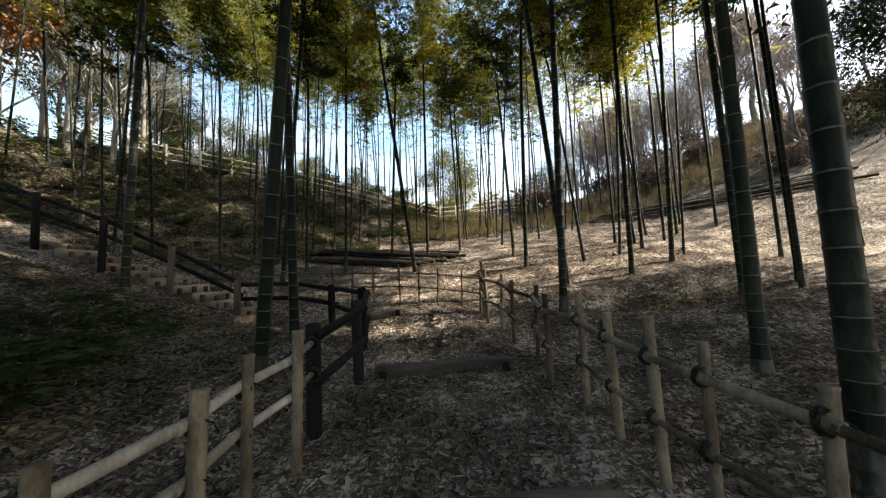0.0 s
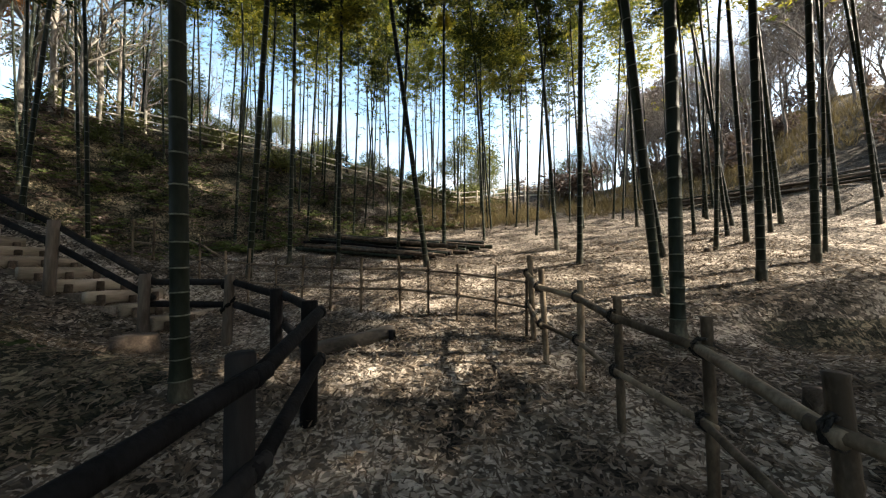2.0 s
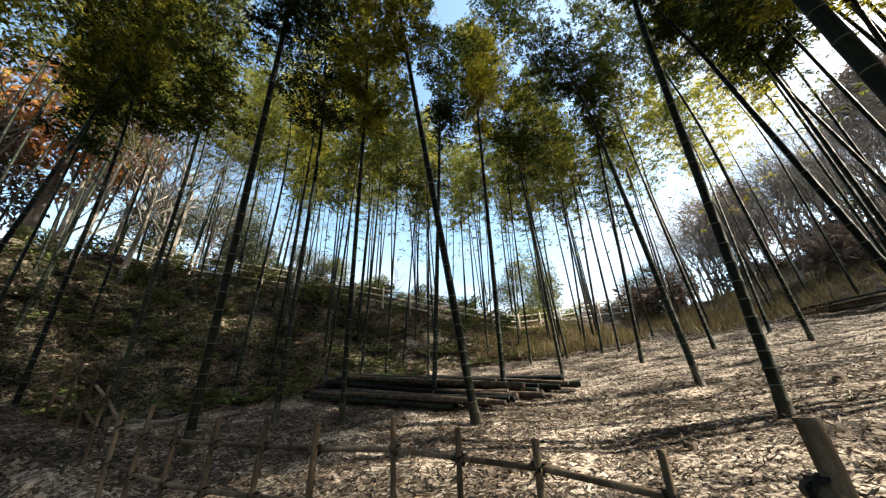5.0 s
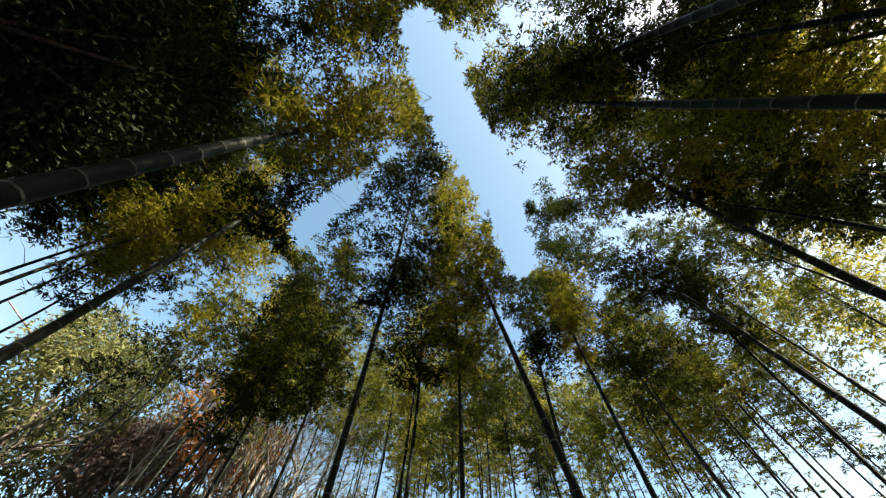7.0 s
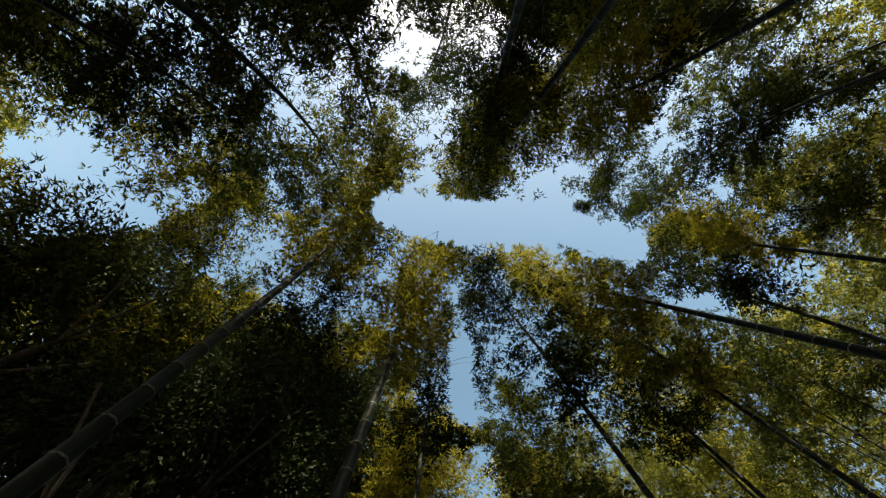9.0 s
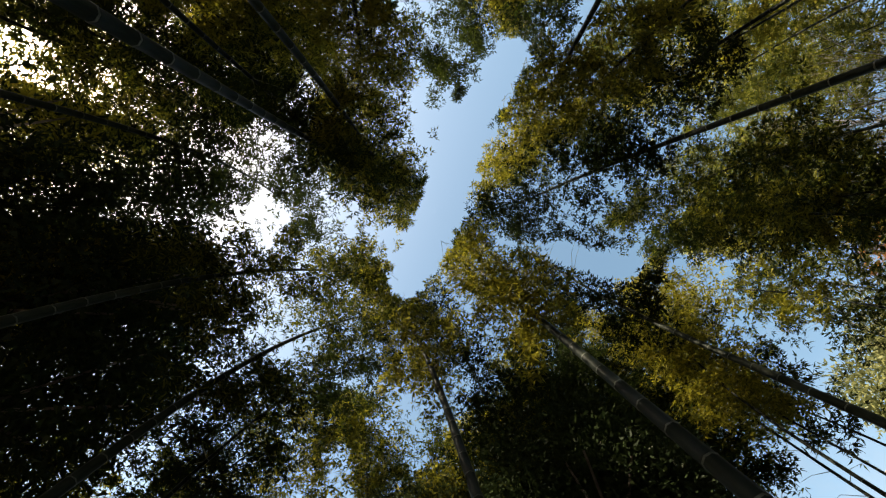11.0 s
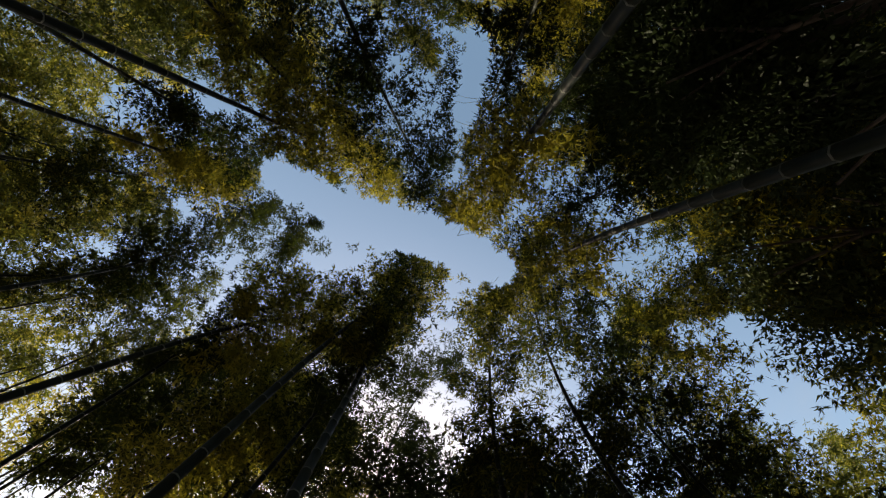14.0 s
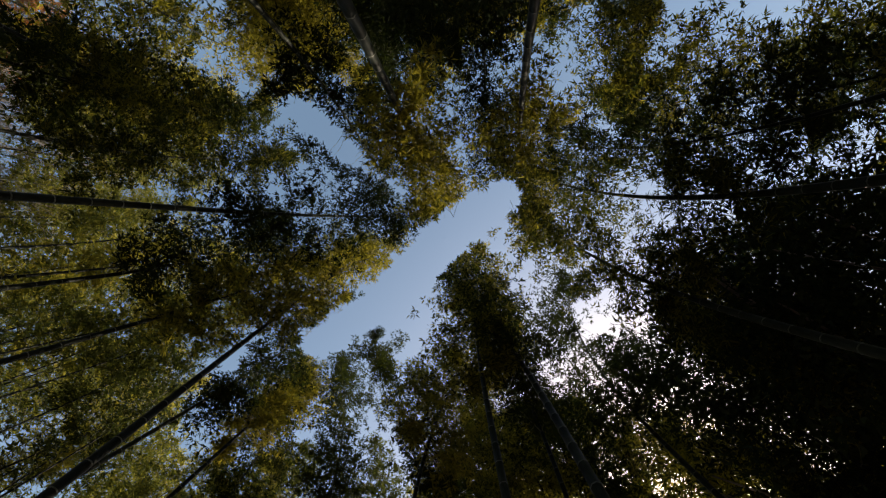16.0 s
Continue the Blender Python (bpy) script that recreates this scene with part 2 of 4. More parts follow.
STEPBOARD = material("pale_step_board", [(0.25, (0.07, 0.058, 0.045)), (0.5, (0.16, 0.135, 0.105)), (0.8, (0.30, 0.26, 0.21))], 4, 0.9, 0.6, 7, 40, 0.3, False, (1, 0.2, 1))
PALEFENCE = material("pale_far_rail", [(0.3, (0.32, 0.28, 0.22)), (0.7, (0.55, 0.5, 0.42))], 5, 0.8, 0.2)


# ---- small builders ----
def rnd(a, b):
    return random.uniform(a, b)


def link_mesh(name, verts, faces, mats, slots=None, parent=None, label="", smooth=True):
    me = bpy.data.meshes.new(name)
    me.from_pydata(verts, [], faces)
    for m in mats:
        me.materials.append(m)
    if slots:
        me.polygons.foreach_set("material_index", slots)
    if smooth:
        me.polygons.foreach_set("use_smooth", [True] * len(faces))
    me.update()
    ob = new(name, me)
    ob.parent = parent
    if label:
        tagged(ob, label)
    return ob


def tube(verts, faces, pts, radii, sides=6, cap=True):
    """Adds a tapered tube along pts to the lists."""
    start = len(verts)
    count = len(pts)
    for i, p in enumerate(pts):
        p = Vector(p)
        a, b = Vector(pts[max(i - 1, 0)]), Vector(pts[min(i + 1, count - 1)])
        d = (b - a).normalized()
        u = d.orthogonal().normalized() if abs(d.z) < 0.9 else Vector((1, 0, 0)).cross(d).normalized()
        v = d.cross(u)
        for k in range(sides):
            an = 2 * math.pi * k / sides
            verts.append(p + (u * math.cos(an) + v * math.sin(an)) * radii[i])
    for i in range(count - 1):
        for k in range(sides):
            a, b = start + i * sides + k, start + i * sides + (k + 1) % sides
            faces.append((a, b, b + sides, a + sides))
    if cap:
        faces.append(tuple(start + k for k in reversed(range(sides))))
        faces.append(tuple(start + (count - 1) * sides + k for k in range(sides)))


def leaf_blade(verts, faces, p, d, length, width, side=None):
    """A pointed leaf as two triangles, slightly folded."""
    s = side if side else d.cross(Vector((rnd(-1, 1), rnd(-1, 1), rnd(-1, 1)))).normalized()
    m = p + d * length * 0.42
    i = len(verts)
    verts += [p, m + s * width / 2, p + d * length, m - s * width / 2]
    faces.append((i, i + 1, i + 2, i + 3))


def small_leaf(verts, faces, p, d, length, width):
    """A slim leaf as one triangle, for dense crowns."""
    s = d.cross(Vector((rnd(-1, 1), rnd(-1, 1), rnd(-1, 1)))).normalized()
    i = len(verts)
    verts += [p - s * width * 0.3, p + d * length * 0.3 + s * width * 0.7, p + d * length]
    faces.append((i, i + 1, i + 2))


def smooth01(a, b, x):
    u = min(max((x - a) / (b - a), 0), 1)
    return u * u * (3 - 2 * u)


# ---- ground ----
PROFILE_Y = [-40, -10, 0, 4.1, 5.3, 6.9, 10, 12.4, 14.8, 20, 22, 24, 27, 45, 90]
PROFILE_Z = [-2.5, -0.6, 0, 0.35, 0.55, 0.85, 1.65, 2.2, 2.8, 4.05, 4.5, 5.3, 5.9, 5.2, 4]


def bank_depth(x, y):
    """Metres past the foot of the left bank."""
    return max((x - 1.8) * -0.613 + (y - 19) * 0.79, (x + 8.5) * -0.98 + (y - 11) * 0.2)


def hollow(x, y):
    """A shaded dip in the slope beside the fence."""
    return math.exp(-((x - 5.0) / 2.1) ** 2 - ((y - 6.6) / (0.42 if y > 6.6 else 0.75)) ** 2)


def plain_ground(x, y):
    z = float(np.interp(y, PROFILE_Y, PROFILE_Z))
    z += 0.095 * max(x - 0.8, 0) * smooth01(1, 6, y) + 0.22 * min(max(x - 9, 0), 16) + 0.12 * min(max(x - 14, 0), 14)
    d = bank_depth(x, y)
    bank = (1.1 + 0.27 * min(max(-x, 0), 16)) * smooth01(0, 6.5, d) + 0.05 * min(max(d - 6.5, 0), 16)
    z += bank
    side = 0.38 * max(-x - 4.0, 0)
    side += (0.2 * max(-x - 1.5, 0) + 0.17 * max(-x - 4.0, 0) - side) * (1 - smooth01(5.2, 6.6, y))
    z += max(min(side, 2.8) * (1 - smooth01(8, 10.5, y)) - bank, 0)
    z -= 0.55 * hollow(x, y)
    far = max(0.0, math.hypot(x, y - 8) - 60)
    return z if far == 0 else z * max(0.0, 1 - far / 120) + 6 * min(1.0, far / 120)


def ground(x, y):
    """The slope, banked up under the earth stair."""
    z = plain_ground(x, y)
    along, across = -x - 4.05, y - 7.3
    if -0.3 < along < 5.5 and abs(across) < 1.1:
        share = (1 - smooth01(0.5, 1.0, abs(across))) * smooth01(-0.2, 0.2, along) * (1 - smooth01(4.2, 5.4, along))
        z += (plain_ground(-4.05, 7.3) + 0.37 * along - 0.05 - z) * share
    return z


def rough_ground(x, y):
    z = ground(x, y)
    onbank = smooth01(0, 1.5, bank_depth(x, y))
    z += 0.04 * noise.noise((x * 0.9, y * 0.9, 0)) + 0.03 * noise.noise((x * 2.6, y * 2.6, 4)) + 0.026 * noise.noise((x * 5.5, y * 5.5, 8))
    z += 0.05 * smooth01(5, 9, y) * noise.noise((x * 1.1, y * 2.4, 15))
    z += onbank * (0.30 * noise.noise((x * 0.6, y * 0.6, 9)) + 0.17 * noise.noise((x * 2.2, y * 2.2, 2)) + 0.06 * noise.noise((x * 5, y * 5, 6)))
    return z


def build_ground():
    def axis(lo, hi, c, near, step):
        out, p = [], c
        while p < hi:
            out.append(p)
            p += step if abs(p - c) < near else step + (abs(p - c) - near) * 0.12
        p, low = c, []
        while p > lo:
            p -= step if abs(p - c) < near else step + (abs(p - c) - near) * 0.12
            low.append(p)
        return low[::-1] + out
    xs, ys = axis(-1200, 1200, 0.5, 12, 0.17), axis(-1200, 1200, 8.5, 10, 0.17)
    verts = [(x, y, rough_ground(x, y)) for y in ys for x in xs]
    w = len(xs)
    faces = [(j * w + i, j * w + i + 1, j * w + w + i + 1, j * w + w + i) for j in range(len(ys) - 1) for i in range(w - 1)]
    slots = []
    for j in range(len(ys) - 1):
        for i in range(w - 1):
            x, y = xs[i], ys[j]
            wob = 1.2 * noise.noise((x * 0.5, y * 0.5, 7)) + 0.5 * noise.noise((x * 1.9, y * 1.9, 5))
            # moss, plus shade painted as dark soil on bank and in the hollow
            mossy_shaded = bank_depth(x, y) + wob > 0.5 and not (x > -4.5 and y > 16.5) or (x < -3.2 + 1.2 * wob and y < 5.6 + wob) or hollow(x, y) + 0.2 * wob > 0.45
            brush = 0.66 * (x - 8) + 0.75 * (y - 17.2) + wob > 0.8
            slots.append(2 if brush and x > 4 else 1 if mossy_shaded else 0)
    tagged(link_mesh("ground", verts, faces, [GROUND, SHADED_SOIL, BRUSH], slots), "valley floor and slopes covered in dry bamboo leaf litter", "ground", "", "structure")


build_ground()


# ---- bamboo ----
# gaps of open sky in the canopy round the end of the walk: from, to, half width, share of leaves left; all at 11 m over the eye
SKY_GAPS = [((0.25, -2.2), (-0.1, -0.4), 0.75, 0.0), ((-0.1, -0.4), (0.1, 2.5), 0.8, 0.0), ((0.1, 2.5), (-0.6, 5.3), 0.62, 0.0),
            ((-4.2, 0.1), (-6.6, 0.4), 0.45, 0.0), ((-2.2, -0.2), (-4.0, 0.15), 0.22, 0.2), ((0.5, -9.0), (-0.3, -11.0), 0.45, 0.3), ((-0.3, -11.0), (-0.8, -15.0), 0.6, 0.0),
            ((5.0, -1.9), (5.2, -1.9), 0.7, 0.05), ((2.6, -5.5), (4.1, -5.8), 0.65, 0.3), ((3.0, 6.1), (5.1, 7.5), 0.8, 0.25), ((-11.0, 0.6), (-13.6, 0.6), 1.1, 0.1)]


def open_sky(p):
    """Share of leaves that grow at p."""
    rise = p.z - 1.9
    if rise < 3:
        return 1.0
    q = Vector(((p.x + 0.25) * 11 / rise, (p.y - 5.82) * 11 / rise))
    share = 1.0
    for a, b, r, left in SKY_GAPS:
        a, b = Vector(a), Vector(b)
        ab = b - a
        f = min(max((q - a).dot(ab) / ab.length_squared, 0), 1)
        if (q - a - ab * f).length < r * (1 + 0.35 * noise.noise((q.x * 1.5, q.y * 1.5, 0)) + 0.35 * noise.noise((q.x * 4, q.y * 4, 3))):
            share = min(share, left)
    return share


def bamboo_kind(height, radius, bend, leaves, seed, low=0.5, reach=1.25, leaf=0.17, sides=8, at=None, leaf_mat=None, veil=0.0):
    """One bamboo at the origin: jointed culm, twigs, leafy crown and a thin veil of leaves below it; bends over towards +x at the top. at: its pose, where its crown keeps clear of the gaps."""
    random.seed(seed)
    root = new("bamboo")

    def axis_at(u):
        k = max(u - 0.35, 0) / 0.65
        return Vector((bend * k ** 2.4, 0, height * u * (1 - 0.035 * abs(bend) * k ** 3 / 2)))

    verts, faces, slots = [], [], []
    zs, u = [0.0], 0.0
    while u < 0.985:
        u += (0.16 + 0.17 * smooth01(0, 0.25, u)) / height
        zs.append(min(u, 1.0))
    rings, foot = [], 0.1 + 0.24 * (seed * 37 % 100) / 100
    for i, u in enumerate(zs):
        if at and u > 0.6 and open_sky(at @ axis_at(u)) < 0.1:
            break
        r = radius * (1.34 - 0.34 * smooth01(-0.006, 0.03, u)) * (1 - 0.86 * u ** 1.35)
        if sides > 6:
            rings += [(u - 0.012 / height, r * 0.99), (u, r * 1.06), (u + 0.018 / height, r * 0.98)]
        elif i % 2 == 0:
            rings.append((u, r))
    tube(verts, faces, [axis_at(q[0]) for q in rings], [q[1] for q in rings], sides)
    for i in range(len(rings) - 1):
        slots += [0 if sides < 7 else 2 if rings[i][0] * height < foot else 1 if i % 3 == 0 else 0] * sides
    slots += [0, 0]
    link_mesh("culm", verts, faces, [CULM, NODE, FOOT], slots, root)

    tv, tf, lv, lf = [], [], [], []
    nodes = [u for u in zs if u > low - veil]
    fringe = sum(u <= low for u in nodes)
    per_node = leaves / max(len(nodes) - fringe, 1)
    for i, u in enumerate(nodes):
        p = axis_at(u)
        q = max(u - low, 0) / (1 - low)
        span = reach * (0.55 + 0.75 * q) * (1 - 0.72 * q ** 3)
        thin = i < fringe
        for s in range(1 if thin else 2):
            az = i * math.pi + s * 0.8 + rnd(-0.9, 0.9)
            out = Vector((math.cos(az), math.sin(az), 0))
            ln = span * rnd(0.7, 1.2)
            pts = [p]
            for k in range(1, 5):
                f = k / 4
                pts.append(p + out * ln * f + Vector((0, 0, ln * (0.75 * f - 0.62 * f * f))) + Vector((rnd(-1, 1), rnd(-1, 1), rnd(-1, 1))) * 0.03 * k)
            if not at or open_sky(at @ pts[3]) > 0.3:
                if sides > 6:
                    tube(tv, tf, pts[::2], [0.009, 0.005, 0.002], 3, False)
                elif s == 0:
                    tube(tv, tf, pts[::2], [0.012, 0.007, 0.003], 3, False)
            for c in range(random.randrange(1, 3) if thin else max(2, int(per_node / 2 / 7))):
                f = rnd(0.22, 1.08)
                k = min(int(f * 4), 3)
                base = pts[k].lerp(pts[k + 1], f * 4 - k)
                base = base + Vector((rnd(-1, 1), rnd(-1, 1), rnd(-0.9, 0.45))) * 0.30 * ln
                if at and rnd(0, 1) > open_sky(at @ base):
                    continue
                for _ in range(7):
                    a = rnd(0, 6.283)
                    d = (Vector((math.cos(a), math.sin(a), rnd(-0.9, 0.25))) + out * 0.35).normalized()
                    small_leaf(lv, lf, base + d * 0.02, d, leaf * rnd(0.7, 1.25), leaf * 0.27 * rnd(0.8, 1.2))
    tagged(link_mesh("twig_spray", tv, tf, [TWIG], None, root), kind="stuff")
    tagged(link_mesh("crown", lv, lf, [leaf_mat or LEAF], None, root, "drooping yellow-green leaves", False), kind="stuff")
    return root


KINDS = [bamboo_kind(13.5, 0.06, b, n, 11 + i, lo, re, 0.15, 8, None, LEAF_SUNLIT, 0.16) for i, (b, n, lo, re) in enumerate([(1.2, 6800, 0.50, 1.5), (2.2, 6800, 0.54, 1.4), (1.7, 6500, 0.57, 1.45), (2.6, 6800, 0.52, 1.5)])]
FAR_KINDS = [bamboo_kind(13.5, 0.055, b, 2600, 31 + i, lo + 0.05, 1.6, 0.2, 6, None, LEAF_SUNLIT, 0.2) for i, (b, lo) in enumerate([(1.2, 0.45), (2.2, 0.5), (0.7, 0.42)])]
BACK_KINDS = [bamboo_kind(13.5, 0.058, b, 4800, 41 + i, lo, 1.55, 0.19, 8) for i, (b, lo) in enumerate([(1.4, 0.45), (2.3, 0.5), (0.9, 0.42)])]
LABEL = "tall green bamboo with pale ringed joints and leafy top"


def grow(kinds, k, x, y, lx, ly, radius, height, bend_az, bend=0.0):
    """A bamboo rooted at x, y, leaning lx, ly per metre of rise; near the end of the walk it is one of its own, else a copy of kind k."""
    up = Vector((lx, ly, 1)).normalized()
    turn = Vector((0, 0, 1)).rotation_difference(up).to_matrix().to_4x4()
    place = Matrix.Translation((x, y, rough_ground(x, y) - 0.03)) @ turn @ pose(0, 0, 0, 0, 0, bend_az)
    if math.hypot(x + 0.25, y - 5.8) < 9.2:
        ob = bamboo_kind(height, radius, bend or rnd(0.8, 2.6), 14500, int(abs(x * 917 + y * 131)), rnd(0.44, 0.52), rnd(1.35, 1.6), 0.132, 8, place)
        ob.matrix_basis = place
        return tagged(ob, LABEL, "bamboo", "bamboo grove")
    kind = kinds[k % len(kinds)]
    wide = radius / 0.055 if kinds is FAR_KINDS else radius / 0.06
    s = height / 13.5
    ob = copy_thing(kind, place @ Matrix.Diagonal((s, s, s, 1)))
    for part_ob in ob.children:
        if part_ob.name.startswith("culm"):
            part_ob.scale = (wide / s, wide / s, 1)
    return tagged(ob, LABEL, "bamboo", "bamboo grove")


SPARSE = [bamboo_kind(13.5, 0.06, b, 3800, 51 + i, lo, 1.2, 0.135, 8, None, LEAF_SUNLIT, 0.2) for i, (b, lo) in enumerate([(1.4, 0.56), (2.2, 0.6)])]


def grow_list(rows, kinds=KINDS, height=13.5):
    for i, (x, y, lx, ly, radius) in enumerate(rows):
        random.seed(int(x * 100) * 31 + int(y * 100))
        near = math.hypot(x + 0.3, y - 5.8) < (4.3 if x > 0 else 6.5)
        inward = math.degrees(math.atan2(5.8 - y, -0.3 - x)) + rnd(-35, 35)
        arch = 0.0
        if -3 < y < 4.2 and abs(x) < 4.2:      # these arch over the path
            inward, arch, near = (180 if x > 0 else 0) + rnd(-25, 25), min(abs(x) * 0.8 + 0.6, 3.2), True
        grow(kinds, random.randrange(9), x, y, lx, ly, radius, (height + rnd(-1.0, 1.2)) * (0.78 + 0.22 * min(radius / 0.055, 1.15)), inward if near else rnd(0, 360), arch)


# x, y, lean x, lean y, radius
VALLEY = [
    (-0.85, 10.54, -0.113, -0.122, 0.065), (-0.52, 12.35, 0.015, -0.01, 0.055), (2.43, 11.39, -0.014, 0.089, 0.055),
    (2.4, 9.71, 0.014, -0.09, 0.06), (2.54, 14.11, 0.068, -0.044, 0.045), (0.78, 14.15, -0.023, 0.006, 0.045),
    (1.31, 17.04, -0.057, 0.007, 0.04), (2.07, 17.92, 0.062, -0.015, 0.04), (2.35, 16.95, 0.063, -0.028, 0.04),
    (2.75, 16.52, 0.035, 0.045, 0.04), (5.66, 13.7, -0.003, 0.002, 0.05), (-1.76, 11.73, 0.054, -0.011, 0.05),
    (-4.45, 9.41, 0.174, -0.2, 0.06), (-4.4, 10.98, 0.038, -0.049, 0.055), (-6.35, 13.11, 0.127, -0.152, 0.045),
    (-3.11, 10.9, 0.053, -0.117, 0.05), (-5.43, 14.18, 0.036, 0.019, 0.04),
]
RIGHT = [
    (4.05, 9.65, -0.076, 0.054, 0.045), (2.81, 7.69, -0.107, -0.087, 0.07), (5.95, 11.52, -0.004, 0.003, 0.045),
    (7.52, 12.31, -0.072, 0.066, 0.045), (7.62, 12.89, 0.009, -0.008, 0.04), (9.27, 12.98, -0.002, 0.002, 0.04),
    (8.11, 11.53, -0.017, 0.019, 0.055), (4.36, 7.81, -0.039, -0.096, 0.06), (4.16, 14.28, 0.012, 0.093, 0.045),
    (4.34, 16.19, 0.048, 0.041, 0.035), (5.94, 15.97, 0.037, -0.115, 0.04), (6.01, 15.37, 0.176, 0.2, 0.04),
    (0.15, 16.7, 0.019, -0.0, 0.035), (7.87, 13.88, 0.043, -0.03, 0.04), (9.42, 11.44, -0.005, 0.005, 0.05),
    (10.66, 11.61, -0.031, 0.037, 0.055), (5.66, 8.32, 0.033, -0.022, 0.06),
]
PATHSIDE = [
    (2.21, 6.33, 0.033, -0.002, 0.075), (-2.26, 5.17, -0.001, -0.052, 0.07), (-2.06, 3.81, 0.121, -0.099, 0.075),
    (-5.2, 5.55, 0.068, -0.044, 0.065), (3.24, 3.57, 0.005, -0.004, 0.075), (4.8, 5.45, -0.007, 0.006, 0.06),
    (7.01, 6.68, -0.01, 0.01, 0.06), (2.4, 2.03, 0.004, -0.004, 0.085), (6.7, 6.35, -0.001, 0.008, 0.045),
    (7.55, 7.51, -0.002, 0.007, 0.04), (2.18, 0.8, -0.014, 0.001, 0.05), (-3.33, 1.99, 0.006, -0.003, 0.06),
    (2.82, -1.02, -0.004, -0.001, 0.045), (3.1, -1.52, -0.01, -0.001, 0.045), (4.42, -0.59, 0.006, 0.01, 0.045),
    (-1.42, -1.53, 0.002, -0.0, 0.05), (-1.21, -0.6, 0.0, -0.0, 0.045), (-7.11, 4.31, -0.001, 0.004, 0.04),
    (-9.23, 4.85, 0.002, 0.024, 0.04),
]
BANK = [
    (-13.59, 11.5, -0.028, -0.059, 0.045), (-13.78, 9.8, -0.021, -0.062, 0.05), (-13.97, 10.19, -0.015, -0.041, 0.045),
    (-13.67, 14.03, -0.043, -0.065, 0.045), (-13.62, 13.23, -0.0, -0.001, 0.04), (-13.9, 12.52, 0.01, 0.02, 0.04),
    (-11.64, 10.79, 0.008, 0.012, 0.05), (-11.47, 12.08, -0.033, -0.038, 0.045), (-12.23, 13.99, -0.01, -0.011, 0.045),
    (-11.14, 14.57, -0.034, -0.03, 0.035), (-10.62, 15.7, -0.032, -0.025, 0.035), (-7.22, 12.98, 0.016, 0.011, 0.05),
    (-8.74, 17.17, 0.04, 0.025, 0.035), (-4.79, 15.02, 0.033, 0.013, 0.045), (-4.13, 15.3, 0.031, 0.01, 0.04),
    (-4.13, 18.28, 0.034, 0.009, 0.035), (-2.89, 15.6, 0.019, 0.004, 0.035), (-1.31, 18.17, 0.028, 0.002, 0.035),
]
for rows in (VALLEY, PATHSIDE, BANK):
    grow_list(rows)
grow_list(RIGHT, SPARSE)

# the first of each kind stands far back in the grove
for i, kind in enumerate(KINDS + FAR_KINDS + SPARSE + BACK_KINDS):
    x, y = -15.0 + 2.1 * i, 25 + 1.3 * (i % 3)
    kind.matrix_basis = Matrix.Translation((x, y, rough_ground(x, y) - 0.03))
    tagged(kind, LABEL, "bamboo", "bamboo grove")


def free_of_path(x, y):
    return not (-1.9 < x < 1.9 and -14 < y < 8)


def beside_path(x, y):
    """Off the open ground along the fences."""
    return y < 0 or abs(x) > 1.4 * y + 0.3


def fill(count, x0, x1, y0, y1, kinds, seed, keep, gap=1.1):
    random.seed(seed)
    placed = []
    for _ in range(count * 30):
        if len(placed) >= count:
            break
        x, y = rnd(x0, x1), rnd(y0, y1)
        if not keep(x, y) or any((x - a) ** 2 + (y - b) ** 2 < gap * gap for a, b in placed):
            continue
        placed.append((x, y))
        grow(kinds, random.randrange(9), x, y, rnd(-0.06, 0.06), rnd(-0.06, 0.06), rnd(0.03, 0.045), rnd(11, 13.5), rnd(0, 360))


# far grove on and behind the bank, and the back of the valley
fill(54, -16, 3, 15, 25, FAR_KINDS, 5, lambda x, y: bank_depth(x, y) > 0.8)
fill(16, 1, 11, 17, 22, FAR_KINDS, 6, lambda x, y: True, 1.5)
fill(2, 9, 15, 6.6, 8.4, FAR_KINDS, 7, lambda x, y: True, 1.6)
fill(18, -14, -7, -6, 12, BACK_KINDS, 8, lambda x, y: True, 1.5)
fill(24, -8, 9, -11, -2, BACK_KINDS, 9, lambda x, y: free_of_path(x, y), 1.5)
fill(8, -7.5, -3.2, -3, 4, KINDS, 10, beside_path, 1.7)
fill(8, 5.5, 10, -3, 5, KINDS, 12, beside_path, 1.8)
# added far to the right so that the crowns shade the right foreground
fill(17, 10, 20, -6, 2.4, FAR_KINDS, 13, lambda x, y: True, 1.5)
fill(4, 5.0, 7.2, 8.7, 11.2, KINDS, 17, lambda x, y: all(math.hypot(x - a, y - b) > 0.8 for a, b in ((4.05, 9.65), (5.66, 8.32), (5.95, 11.5))), 1.2)
fill(4, 5.6, 9.4, 2.6, 5.2, KINDS, 16, lambda x, y: beside_path(x, y) and math.hypot(x - 7.0, y - 6.7) > 0.9, 1.2)
grow(KINDS, 0, -6.4, 9.75, 0.02, -0.05, 0.045, 12.0, 270, 1.6)
grow(KINDS, 1, -8.2, 9.6, 0.0, -0.06, 0.045, 12.4, 275, 1.8)
grow(KINDS, 1, 7.7, 13.5, -0.02, -0.02, 0.045, 12.6, 225)
grow(KINDS, 3, 9.3, 15.4, -0.02, 0.0, 0.045, 12.8, 200)
# added on the sun side to shade the bright patch of path
grow(SPARSE, 1, 9.6, 4.3, 0.0, 0.02, 0.045, 12.2, 180)
grow(KINDS, 1, 5.9, 9.9, -0.02, -0.02, 0.05, 13.6, 235, 2.0)
for x, y in ((-7.6, 2.8), (-8.8, 1.6), (-9.6, 3.6), (-7.9, 0.7)):
    grow(KINDS, int(x * 10), x, y, 0.01, 0.0, 0.045, 12.5, 40 * y)
